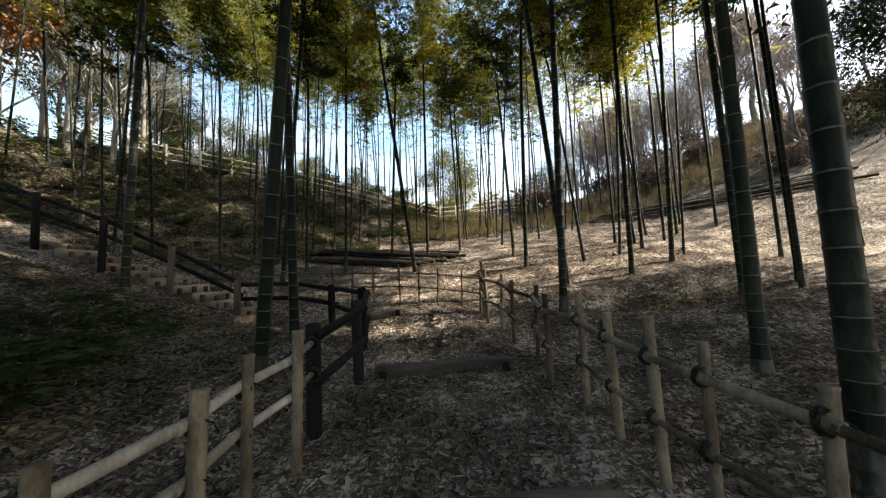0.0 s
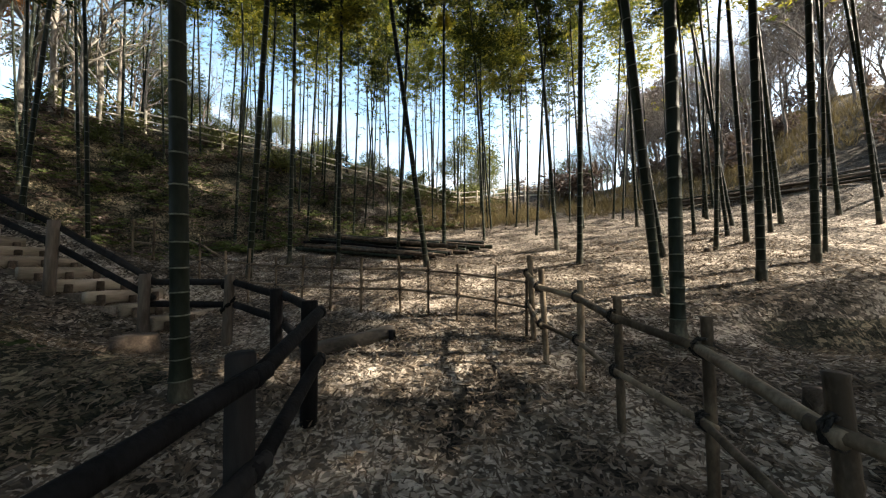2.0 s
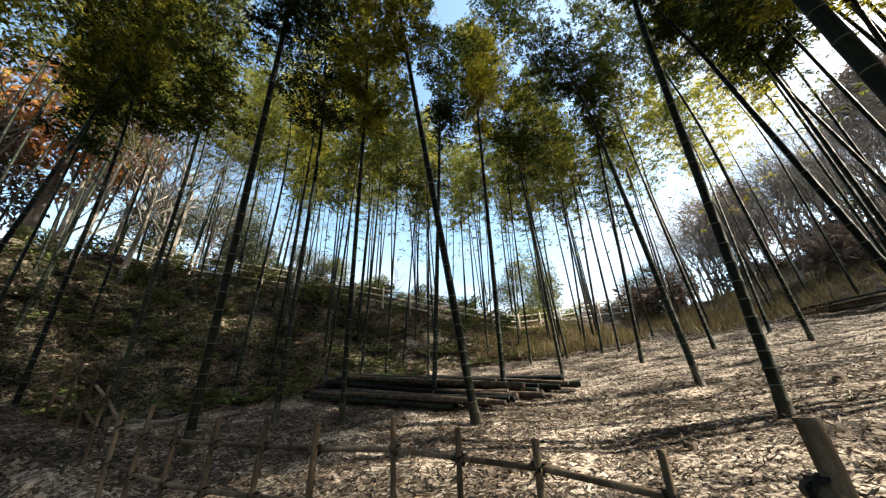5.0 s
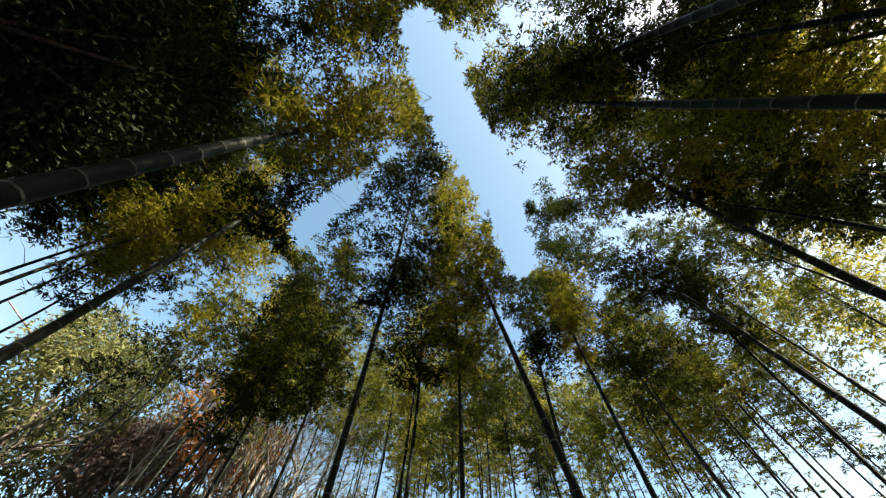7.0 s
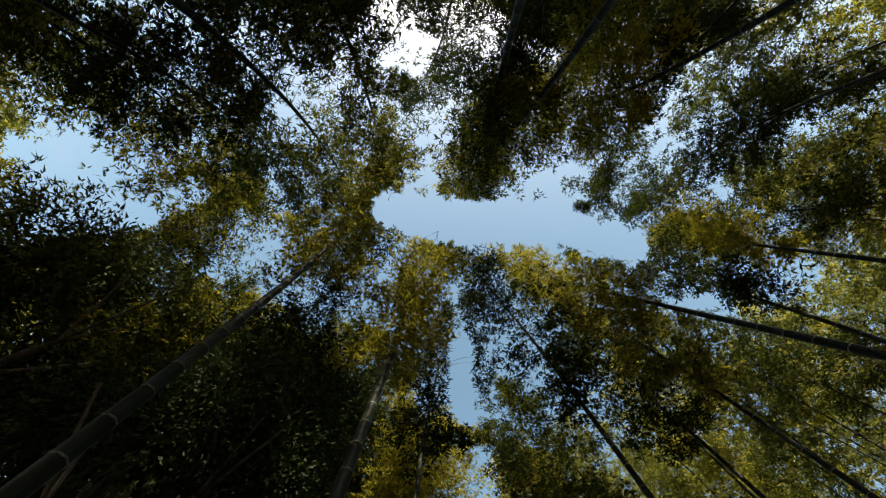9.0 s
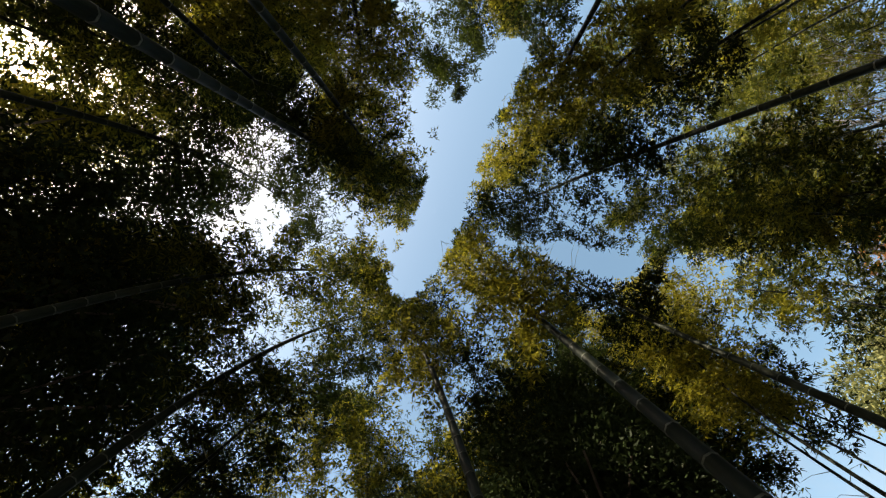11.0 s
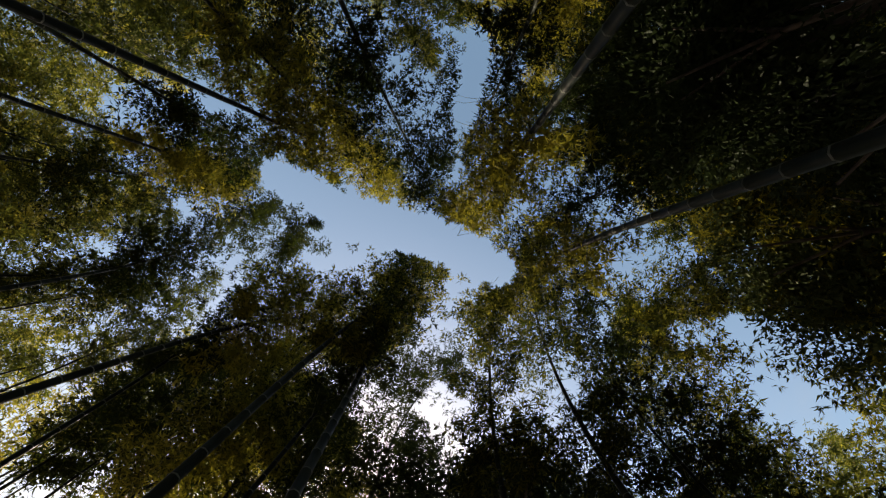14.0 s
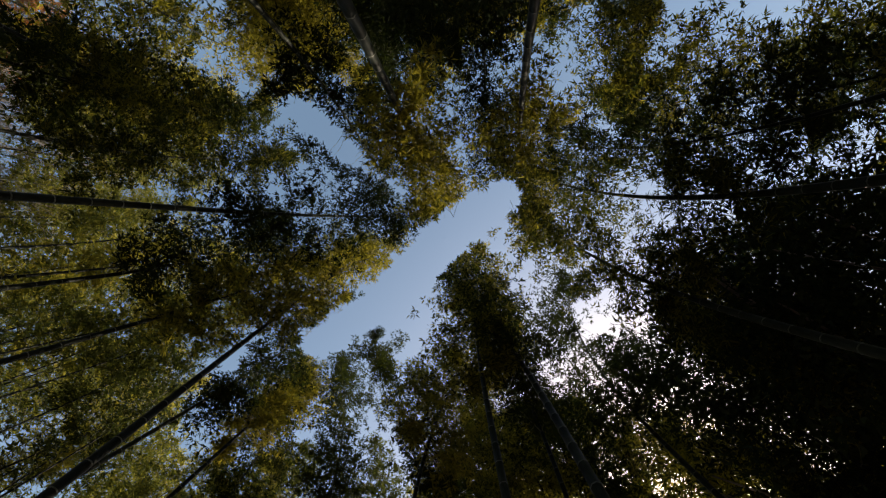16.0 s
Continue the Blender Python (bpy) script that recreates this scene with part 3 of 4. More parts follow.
grow(KINDS, 0, 7.1, 10.7, -0.02, -0.03, 0.045, 12.8, 215, 1.5)
grow(KINDS, 2, 8.9, 10.2, -0.02, 0.0, 0.045, 12.6, 200)
grow(KINDS, 2, 2.4, -3.9, 0.0, 0.0, 0.05, 12.6, 300)
grow(KINDS, 3, 2.9, -6.2, 0.0, 0.0, 0.05, 13.0, 250)
grow(KINDS, 0, -2.6, -4.6, 0.0, 0.0, 0.05, 12.4, 200)
# crowns that close the canopy behind the clearing
fill(10, -6.5, -2.6, -4, 3.5, KINDS, 14, beside_path, 1.3)


# ---- trees ----
def limb(tv, tf, p, d, length, radius, depth, tips, spread=0.6, droop=0.05, sides=5):
    """A crooked tapering limb that forks."""
    pts, q, dd = [p], p.copy(), d.copy()
    steps = 4 if depth > 2 else 2 if depth else 1
    for _ in range(steps):
        dd = (dd + Vector((rnd(-1, 1), rnd(-1, 1), rnd(-0.5, 0.7))) * 0.16).normalized()
        q = q + dd * length / steps
        pts.append(q)
    tube(tv, tf, pts, [radius * (1 - 0.5 * i / steps) for i in range(steps + 1)], sides, False)
    tips.append((q, dd))
    if depth == 0:
        return
    for i in range(3 if depth > 1 else 4):
        a = rnd(0, 6.283)
        side = dd.orthogonal().normalized()
        side = Matrix.Rotation(a, 3, dd) @ side
        nd = (dd + side * spread * rnd(0.7, 1.3) + Vector((0, 0, 0.18 - droop))).normalized()
        limb(tv, tf, pts[-1 if rnd(0, 1) > 0.45 else -2], nd, length * rnd(0.6, 0.8), radius * 0.5, depth - 1, tips, spread, droop, 4 if depth > 1 else 3)


def bare_tree(seed, bark, crook=0.1):
    random.seed(seed)
    root = new("bare_tree")
    tv, tf, tips = [], [], []
    pts = [Vector((crook * math.sin(k * 1.3 + seed), crook * 0.8 * math.cos(k * 1.7 + seed), 1.1 * k)) * (1 if k else 0) for k in range(5)]
    tube(tv, tf, pts, [0.12, 0.10, 0.085, 0.07, 0.055], 7, False)
    link_mesh("trunk", tv, tf, [bark], None, root)
    bv, bf = [], []
    for k in (1, 2, 3, 3, 3, 4, 4, 4):
        a = rnd(0, 6.283)
        limb(bv, bf, pts[k], Vector((math.cos(a) * 0.6, math.sin(a) * 0.6, 0.9)).normalized(), rnd(2.0, 3.0), 0.042, 3, tips, 0.6)
    link_mesh("bare_limb", bv, bf, [bark], None, root)
    return root


def leafy_tree(seed, leaf_mat, leaves, leaf, name="evergreen_tree", rx=2.4, rz=3.0, centre=4.6, lobes=16):
    random.seed(seed)
    root = new(name)
    tv, tf, tips = [], [], []
    tube(tv, tf, [Vector((0, 0, -0.1)), Vector((0.1, 0, 1.2)), Vector((-0.05, 0.1, 2.6)), Vector((0.05, 0, centre))], [0.2, 0.16, 0.13, 0.06], 8, False)
    for k in range(5):
        a = k * 1.26 + rnd(-0.3, 0.3)
        limb(tv, tf, Vector((0, 0, centre * rnd(0.45, 0.75))), Vector((math.cos(a), math.sin(a), 0.7)).normalized(), rx * 0.75, 0.07, 1, tips)
    link_mesh("trunk", tv, tf, [BARK], None, root)
    lv, lf = [], []
    spots = []
    for i in range(lobes):
        a, c = rnd(0, 6.283), rnd(-0.8, 1)
        s = math.sqrt(1 - c * c)
        spots.append((Vector((rx * s * math.cos(a), rx * s * math.sin(a), centre + rz * c)) * 1.0, rnd(0.45, 0.8) * rx * 0.62))
    spots.append((Vector((0, 0, centre)), rx * 0.7))
    per = leaves // len(spots)
    for c, r in spots:
        c = Vector((c.x * 0.72, c.y * 0.72, centre + (c.z - centre) * 0.72))
        for _ in range(per):
            n = Vector((random.gauss(0, 1), random.gauss(0, 1), random.gauss(0, 1))).normalized()
            p = c + n * r * rnd(0.55, 1.12)
            d = (n + Vector((rnd(-1, 1), rnd(-1, 1), rnd(-1.1, 0.6)))).normalized()
            small_leaf(lv, lf, p, d, leaf * rnd(0.7, 1.3), leaf * 0.45 * rnd(0.8, 1.2))
    link_mesh("crown", lv, lf, [leaf_mat], None, root, "", False)
    return root


def plant(kinds, rows, nominal, label, category, group):
    for i, (x, y, h) in enumerate(rows):
        kind, s = kinds[i % len(kinds)], h / nominal
        m = Matrix.Translation((x, y, ground(x, y) - 0.15)) @ pose(0, 0, 0, 0, 0, (i * 137) % 360) @ Matrix.Diagonal((s, s, s, 1))
        if i < len(kinds):
            kind.matrix_basis = m
            ob = kind
        else:
            ob = copy_thing(kind, Matrix.Identity(4))
            ob.matrix_basis = m
        tagged(ob, label, category, group)


EVERGREENS = [(1.5, 44.6, 12.0), (-20.3, 32.4, 6.7), (-17.7, 34.0, 5.6), (-25.3, 28.3, 10.5), (-24.1, 32.0, 6.1), (12.8, 40.5, 6.4), (-9.6, 39.4, 5.3), (16.9, 43.2, 5.6),
              (24.6, 34.0, 7.4), (-25.0, 7.5, 14.1), (-20.1, 6.6, 9.7), (-16.0, 39.3, 5.3), (-13.5, 36.0, 4.5), (6.5, 46.0, 6.0), (20.5, 40.0, 6.0), (-18.5, 23.5, 5.0), (-22.5, 20.0, 7.0)]
BARE = [(14.0, 35.7, 6.2), (14.9, 33.1, 6.2), (18.2, 33.6, 7.0), (17.8, 29.1, 6.2), (20.6, 29.5, 6.0), (19.6, 25.2, 5.5), (23.5, 27.1, 5.2), (20.2, 21.9, 6.2), (22.5, 22.3, 6.0), (20.1, 19.0, 5.6),
        (21.2, 32.0, 7.6), (18.8, 26.1, 6.0), (-3.6, 44.4, 8.5), (9.8, 41.3, 6.4), (15.6, 24.5, 4.8), (17.4, 21.8, 4.6), (14.4, 28.9, 4.6), (-13.7, 40.2, 6.9), (-26.1, 12.9, 10.6), (-24.5, 11.1, 8.5), (-24.6, 10.7, 6.9)]
MORE_BARE = [(24.5, 24.0, 7.5), (26.0, 30.0, 8.0), (22.0, 18.0, 6.5), (24.0, 15.0, 6.5), (21.0, 13.0, 6.0), (19.0, 16.5, 4.8), (12.5, 38.5, 6.0), (-8.5, 41.0, 6.0), (27.0, 20.0, 8.0), (17.0, 38.0, 7.5), (24.0, 36.5, 8.5), (-19.5, 27.0, 6.0), (16.5, 31.0, 5.5),
             (-17.0, 19.0, 5.5), (-19.0, 16.5, 8.0), (-21.0, 14.8, 7.0), (-18.2, 20.6, 5.0)]
PALE = [(-14.0, 12.4, 7.6), (-14.4, 13.5, 8.3), (-13.2, 13.4, 7.8), (-14.4, 15.1, 8.5), (-13.3, 14.8, 7.2), (-15.6, 18.2, 6.8), (-15.1, 12.5, 7.6), (-18.4, 10.6, 8.3), (-20.6, 10.3, 7.4), (-19.2, 14.2, 9.9), (-20.1, 18.7, 8.2)]
random.seed(120)
THICKET = [(rnd(11, 27), rnd(14, 34), rnd(4.5, 8)) for _ in range(48)]
THICKET = [q for q in THICKET if 0.66 * (q[0] - 8) + 0.75 * (q[1] - 17.2) > 2.4]
plant([bare_tree(3, BARK), bare_tree(8, BARK), bare_tree(15, BARK)], BARE + MORE_BARE + THICKET, 8.0, "leafless grey winter tree with fine crooked twigs on the slope", "tree", "bare trees")
plant([bare_tree(21, PALE_BARK, 0.03), bare_tree(27, PALE_BARK, 0.04)], PALE, 8.0, "leafless pale-barked winter tree above the bank", "tree", "pale bare trees")
plant([leafy_tree(4, OLIVE, 13000, 0.155), leafy_tree(9, OLIVE, 13000, 0.155, "evergreen_tree", 2.8, 2.6, 4.4)], EVERGREENS, 7.4, "rounded dull green evergreen tree beyond the grove", "tree", "evergreen trees")
plant([leafy_tree(33, RUSSET, 5000, 0.24, "russet_tree", 2.0, 2.6, 4.8)], [(-20.5, 13.7, 12.0)], 7.4, "rounded tree still holding rust-brown autumn leaves", "tree", "")
plant([leafy_tree(35, BROWNLEAF, 7000, 0.3, "withered_tree", 3.0, 2.4, 4.6)], [(20.6, 38.2, 9.5), (26.5, 27.0, 9.0), (-21.5, 11.5, 6.5)], 7.0, "broad tree with withered brown leaves on the far slope", "tree", "withered trees")
# dense dark evergreen beside the path; the two lower ones are added to shade the ground at right
plant([leafy_tree(41, EVERGREEN, 52000, 0.14, "dense_evergreen_tree", 3.6, 3.7, 7.0, 40)], [(7.6, 1.6, 12.2), (10.2, 5.6, 6.2), (10.4, 2.5, 8.6)], 10.6, "one of three dense dark small-leaved evergreens, the lower two added for shade", "tree", "dense evergreens")
# dark-leaved trees added in place of the shaded crown masses at left and behind
plant([leafy_tree(43, EVERGREEN, 38000, 0.11, "dense_evergreen_tree", 2.3, 2.3, 6.6, 30)], [(-2.7, -1.0, 9.2), (-4.1, 2.0, 7.8)], 8.9, "dense dark tree standing in for shaded crowns among the bamboo", "tree", "dense evergreens")


# ---- fences ----
def pole(verts, faces, a, b, r, joint=0.27, sides=8):
    """A bamboo pole from a to b with swollen joints."""
    a, b = Vector(a), Vector(b)
    n = max(int((b - a).length / joint), 1)
    pts, rad = [], []
    for i in range(n):
        for f, k in ((0.0, 1.1), (0.06, 0.97), (0.94, 0.97)):
            pts.append(a.lerp(b, (i + f) / n))
            rad.append(r * k)
    pts.append(b)
    rad.append(r * 1.08)
    tube(verts, faces, pts, rad, sides)


def log(verts, faces, a, b, r, sides=9, rough=0.05):
    """A slightly crooked log from a to b with chamfered ends."""
    a, b = Vector(a), Vector(b)
    d = (b - a).normalized()
    pts, rad = [a, a + d * 0.012], [r * 0.84, r]
    n = max(int((b - a).length / 0.3), 2)
    for i in range(1, n):
        pts.append(a.lerp(b, i / n) + Vector((rnd(-1, 1), rnd(-1, 1), rnd(-1, 1))) * r * rough)
        rad.append(r * rnd(0.96, 1.05))
    pts += [b - d * 0.012, b]
    rad += [r, r * 0.84]
    tube(verts, faces, pts, rad, sides)


def one(name, builder, mat, parent, *args, label=""):
    v, f = [], []
    builder(v, f, *args)
    return link_mesh(name, v, f, [mat], None, parent, label)


def knot(verts, faces, p, axis, r):
    """Crossed turns of cord with two loose ends round a joint of poles."""
    p, axis = Vector(p), Vector(axis).normalized()
    for turn, off in ((0.65, -0.012), (-0.6, 0.012), (0.2, 0.0), (0.4, 0.006), (-0.35, -0.006)):
        u = (Matrix.Rotation(turn, 3, Vector((0, 1, 0))) @ Vector((0, 0, 1)))
        w = u.cross(axis).normalized()
        ring = [p + axis * off + (u * math.cos(k * 0.785) + w * math.sin(k * 0.785)) * r * rnd(0.82, 1.0) for k in range(9)]
        tube(verts, faces, ring, [rnd(0.006, 0.01) for _ in range(9)], 4)
    for s in (-1, 1):
        tube(verts, faces, [p + w * r, p + w * (r + 0.02) + Vector((0.02 * s, 0.02, -0.03)), p + w * (r + 0.03) + Vector((0.05 * s, 0.0, -0.06))], [0.005, 0.004, 0.003], 4)


def bamboo_fence(posts, height, rails, label, seed, lean=0.03, pr=0.024, rr=(0.019, 0.019), rail_mat=None):
    random.seed(seed)
    root = new("bamboo_fence")
    x0, y0 = posts[0][:2]
    root.location = (x0, y0, ground(x0, y0))
    back = Matrix.Translation(root.location).inverted()
    tops, pieces = [], []
    for x, y, high in posts:
        z = plain_ground(x, y)
        lx, ly = rnd(-lean, lean), rnd(-lean, lean)
        h = (high or height) * rnd(0.985, 1.015)
        if high:        # none where the rails end against another post
            pieces.append(one("post", pole, CANE, root, (x, y, z - 0.05), (x + lx, y + ly, z + h), pr * rnd(0.85, 1.2)))
        tops.append((Vector((x, y, z)), Vector((lx, ly, h))))
    for frac, thick in zip(rails, rr):
        for i in range(len(tops) - 1):
            (a, la), (b, lb) = tops[i], tops[i + 1]
            side = (b - a).normalized().cross(Vector((0, 0, 1))) * (pr + thick * 0.6)
            pa, pb = a + la * (frac * height / la.z), b + lb * (frac * height / lb.z)
            e = (pb - pa).normalized() * 0.06
            bar = one("rail", pole, rail_mat or CANE, root, pa + side - e, pb + side + e, thick * rnd(0.92, 1.1), 0.3)
            pieces.append(bar)
            one("cord", knot, CORD, bar, pa + side * 0.6, pb - pa, pr + thick * 0.9, label="knotted black palm cord")
    for ob in pieces:
        ob.matrix_basis = back
    return tagged(root, label, "fence", "bamboo fences")


RIGHT_POSTS = [(0.79, 6.74, 1.0), (0.76, 6.04, 0.94), (0.93, 5.58, 0.92), (1.0, 5.02, 0.9), (1.17, 4.42, 0.95), (1.11, 3.72, 0.96), (1.27, 3.18, 1.03), (1.27, 2.62, 0.95), (1.29, 2.15, 1.0), (1.33, 1.8, 0.95), (1.43, 1.35, 0.92), (1.55, 0.7, 0.95), (1.68, -0.1, 0.95), (1.8, -1.0, 0.95)]
BACK_POSTS = [(0.72, 6.82, 0.8), (0.37, 7.04, 0.8), (-0.13, 7.32, 0.78), (-0.54, 7.46, 0.8), (-0.97, 7.62, 0.84), (-1.58, 7.66, 0.8), (-2.08, 7.74, 0.82), (-2.57, 7.82, 0.84), (-3.05, 7.94, 0.8), (-3.62, 8.1, 0.9), (-4.1, 8.26, 0.8), (-4.8, 8.52, 0.8), (-5.4, 8.72, 0.8), (-6.1, 8.95, 0.8), (-6.8, 9.2, 0.8)]
LEFT_POSTS = [(-1.07, 2.84, 0.0), (-1.05, 2.42, 0.97), (-1.14, 1.97, 0.96), (-1.14, 1.57, 0.92), (-1.24, 1.08, 0.9), (-1.34, 0.4, 0.95), (-1.42, -0.4, 0.95)]
bamboo_fence(RIGHT_POSTS, 0.97, (0.80, 0.42), "weathered tan bamboo pole fence tied with black cord", 51, 0.04, 0.031, (0.027, 0.02))
bamboo_fence(BACK_POSTS, 0.80, (0.80, 0.42), "slim weathered bamboo rail fence across the valley floor", 52, 0.025, 0.02, (0.016, 0.018))
bamboo_fence(LEFT_POSTS, 0.96, (0.80, 0.54), "weathered tan bamboo pole fence joined to log rails", 53, 0.02, 0.036, (0.029, 0.025), SUNLIT_CANE)

LOG_POSTS = [(-1.12, 2.92, 0.92), (-1.02, 4.02, 0.95), (-1.23, 5.13, 0.9), (-1.97, 6.02, 0.76), (-2.94, 6.64, 0.83), (-4.03, 6.66, 0.84), (-5.42, 6.75, 1.02), (-6.8, 6.75, 1.18), (-8.15, 6.75, 1.2), (-9.6, 6.9, 1.2), (-11.2, 7.2, 1.2)]


def log_fence():
    random.seed(61)
    root = new("log_fence")
    root.location = (LOG_POSTS[0][0], LOG_POSTS[0][1], ground(*LOG_POSTS[0][:2]))
    back = Matrix.Translation(root.location).inverted()
    pieces, feet = [], []
    for i, (x, y, h) in enumerate(LOG_POSTS):
        z = plain_ground(x, y)
        mat = GREYWOOD if 4 <= i <= 6 else DARKWOOD
        pieces.append(one("post", log, mat, root, (x, y, z - 0.1), (x + rnd(-0.02, 0.02), y + rnd(-0.02, 0.02), z + h), 0.062, 10, 0.04))
        feet.append(Vector((x, y, z)))
        if i == 4:
            v, f = [], []
            tube(v, f, [Vector((x, y, z + 0.36 + 0.028 * k)) + Vector((math.cos(3.6 + 0.5 * k), math.sin(3.6 + 0.5 * k), 0)) * 0.062 for k in range(14)], [0.012] + [0.026] * 12 + [0.012], 5)
            link_mesh("bark_strip", v, f, [DARKWOOD], None, pieces[-1], "dark strip wound round the post")
    for i in range(len(feet) - 1):
        side = (feet[i + 1] - feet[i]).normalized().cross(Vector((0, 0, 1))) * 0.07
        for f in ((0.9, 0.5) if i < 3 else (0.88, 0.55) if i < 5 else (0.92, 0.66)):
            a, b = feet[i] + Vector((0, 0, f * LOG_POSTS[i][2])), feet[i + 1] + Vector((0, 0, f * LOG_POSTS[i + 1][2]))
            e = (b - a).normalized() * 0.07
            pieces.append(one("rail", log, DARKWOOD, root, a + side - e, b + side + e, 0.042, 9, 0.1))
    for ob in pieces:
        ob.matrix_basis = back
    tagged(root, "dark weathered round-log fence with two rails", "fence")


log_fence()


# ---- steps, lying logs ----
def beam(verts, faces, a, b, w, h):
    """A worn squared timber from a to b, resting on its lower face."""
    a, b = Vector(a), Vector(b)
    d = (b - a).normalized()
    s = d.cross(Vector((0, 0, 1))).normalized()
    n = 7
    prof = [(-0.5, 0.0), (-0.5, 0.82), (-0.4, 1.0), (0.4, 1.0), (0.5, 0.82), (0.5, 0.0)]
    i0 = len(verts)
    for i in range(n):
        c = a.lerp(b, i / (n - 1))
        for u, v in prof:
            verts.append(c + s * w * (u + rnd(-0.04, 0.04)) + Vector((0, 0, h * (v + rnd(-0.05, 0.05)))))
    for i in range(n - 1):
        for k in range(6):
            p, q = i0 + i * 6 + k, i0 + i * 6 + (k + 1) % 6
            faces.append((p, q, q + 6, p + 6))
    faces.append(tuple(i0 + k for k in reversed(range(6))))
    faces.append(tuple(i0 + (n - 1) * 6 + k for k in range(6)))


random.seed(71)
for ax, ay, bx, by, wide in ((-0.86, 4.2, 0.8, 4.3, 0.24), (-0.9, 1.98, 1.0, 2.1, 0.15), (-1.8, 6.2, -0.95, 6.86, 0.2)):
    drop = 0.07 if ay < 3 else 0.0
    za, zb = ground(ax, ay) - drop, ground(bx, by) - drop
    ob = one("path_step", beam, STEPWOOD, None, (ax, ay, za - 0.05), (bx, by, zb - 0.05), wide, 0.16)
    d = Vector((bx - ax, by - ay, 0)).normalized()
    for end in (0.06, 0.94):
        q = Vector((ax, ay, za)).lerp(Vector((bx, by, zb)), end) + Vector((d.y, -d.x, 0)) * (wide / 2 + 0.035)
        one("stake", log, DARKWOOD, ob, q + Vector((0, 0, -0.15)), q + Vector((0, 0, 0.09)), 0.042, 7)
    tagged(ob, "worn squared timber step set across the leafy path", "step", "path steps")


def stair():
    random.seed(73)
    root = new("stair")
    along, across = Vector((-1, 0, 0)), Vector((0, 1, 0))
    foot = Vector((-4.05, 7.3, plain_ground(-4.05, 7.3) - 0.05))
    root.location = foot
    for i in range(10):
        c = along * (0.46 * i) + Vector((0, 0, 0.17 * i))
        one("riser", beam, STEPBOARD, root, c - across * rnd(0.46, 0.56), c + across * rnd(0.5, 0.62), 0.08, 0.17, label="pale weathered riser board")
        v, f = [], []
        lo, hi = c + along * 0.04, c + along * 0.47
        for p in (lo - across * 0.5, lo + across * 0.53, hi + across * 0.53, hi - across * 0.5):
            v += [p + Vector((0, 0, -0.2)), p + Vector((0, 0, 0.15))]
        f = [(1, 3, 5, 7), (0, 2, 3, 1), (2, 4, 5, 3), (4, 6, 7, 5), (6, 0, 1, 7), (0, 6, 4, 2)]
        link_mesh("tread", v, f, [EARTH], None, root, "packed earth tread", False)
        for q in (-0.36, 0.02, 0.4):
            p = c + across * (q + rnd(-0.04, 0.04)) - along * 0.085
            one("stake", log, STUMPWOOD, root, p + Vector((0, 0, -0.2)), p + Vector((0, 0, rnd(0.09, 0.14))), 0.045, 7)
    tagged(root, "earth stair with pale timber risers and dark stakes climbing the bank", "stair")


stair()


def felled_pile(seed, a, b, count, wide, high, label, wood=DARKWOOD):
    """Cut culms lying in a loose heap from a to b."""
    random.seed(seed)
    root = new("felled_bamboo_pile")
    a, b = Vector((*a, 0)), Vector((*b, 0))
    d = (b - a).normalized()
    s = Vector((-d.y, d.x, 0))
    base = a.lerp(b, 0.5)
    base.z = ground(base.x, base.y)
    root.location = base
    for i in range(count):
        o = s * rnd(-wide, wide)
        p, q = a + o + d * rnd(-0.5, 0.9), b + o + s * rnd(-0.65, 0.65) + d * rnd(-0.9, 0.5)
        lift = rnd(0.04, high) * (1 - abs(o.length) / (wide * 1.3))
        p.z, q.z = ground(p.x, p.y) + 0.04 + lift, ground(q.x, q.y) + 0.04 + lift * rnd(0.5, 1)
        one("cut_culm", pole, (CULM, wood, STUMPWOOD)[i % 3], root, p - base, q - base, rnd(0.03, 0.062), 0.3, 7)
    tagged(root, label, "log pile", "felled bamboo")


felled_pile(81, (-4.8, 13.5), (-0.3, 11.8), 40, 0.8, 0.4, "heap of dark felled bamboo culms at the bank foot")
felled_pile(82, (-2.4, 13.4), (0.5, 12.6), 18, 0.45, 0.32, "heap of dark felled bamboo culms at the bank foot")
felled_pile(83, (8.0, 17.2), (12.0, 13.9), 9, 0.45, 0.3, "line of cut culms lying along the slope", GREYWOOD)
felled_pile(84, (10.6, 15.0), (14.5, 11.5), 9, 0.45, 0.3, "line of cut culms lying along the slope", GREYWOOD)


def far_fence():
    random.seed(91)
    root = new("ridge_fence")
    line = [Vector((*p, 0)) for p in ((-14.5, 13.5), (-9.5, 17.6), (-5, 20.3), (0, 22.3), (4.2, 24.2), (9, 25.6))]
    spots = []
    for a, b in zip(line, line[1:]):
        n = int((b - a).length / 1.1)
        spots += [a.lerp(b, i / n) for i in range(n)]
    for p in spots:
        p.z = ground(p.x, p.y)
    root.location = spots[0]
    for p in spots:
        q = p - spots[0]
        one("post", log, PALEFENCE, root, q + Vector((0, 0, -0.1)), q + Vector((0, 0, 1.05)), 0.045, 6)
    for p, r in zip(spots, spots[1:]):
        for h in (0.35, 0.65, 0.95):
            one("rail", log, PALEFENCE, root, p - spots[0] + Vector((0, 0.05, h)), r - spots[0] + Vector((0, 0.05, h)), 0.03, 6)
    tagged(root, "pale wooden post-and-rail fence along the ridge", "fence")


far_fence()


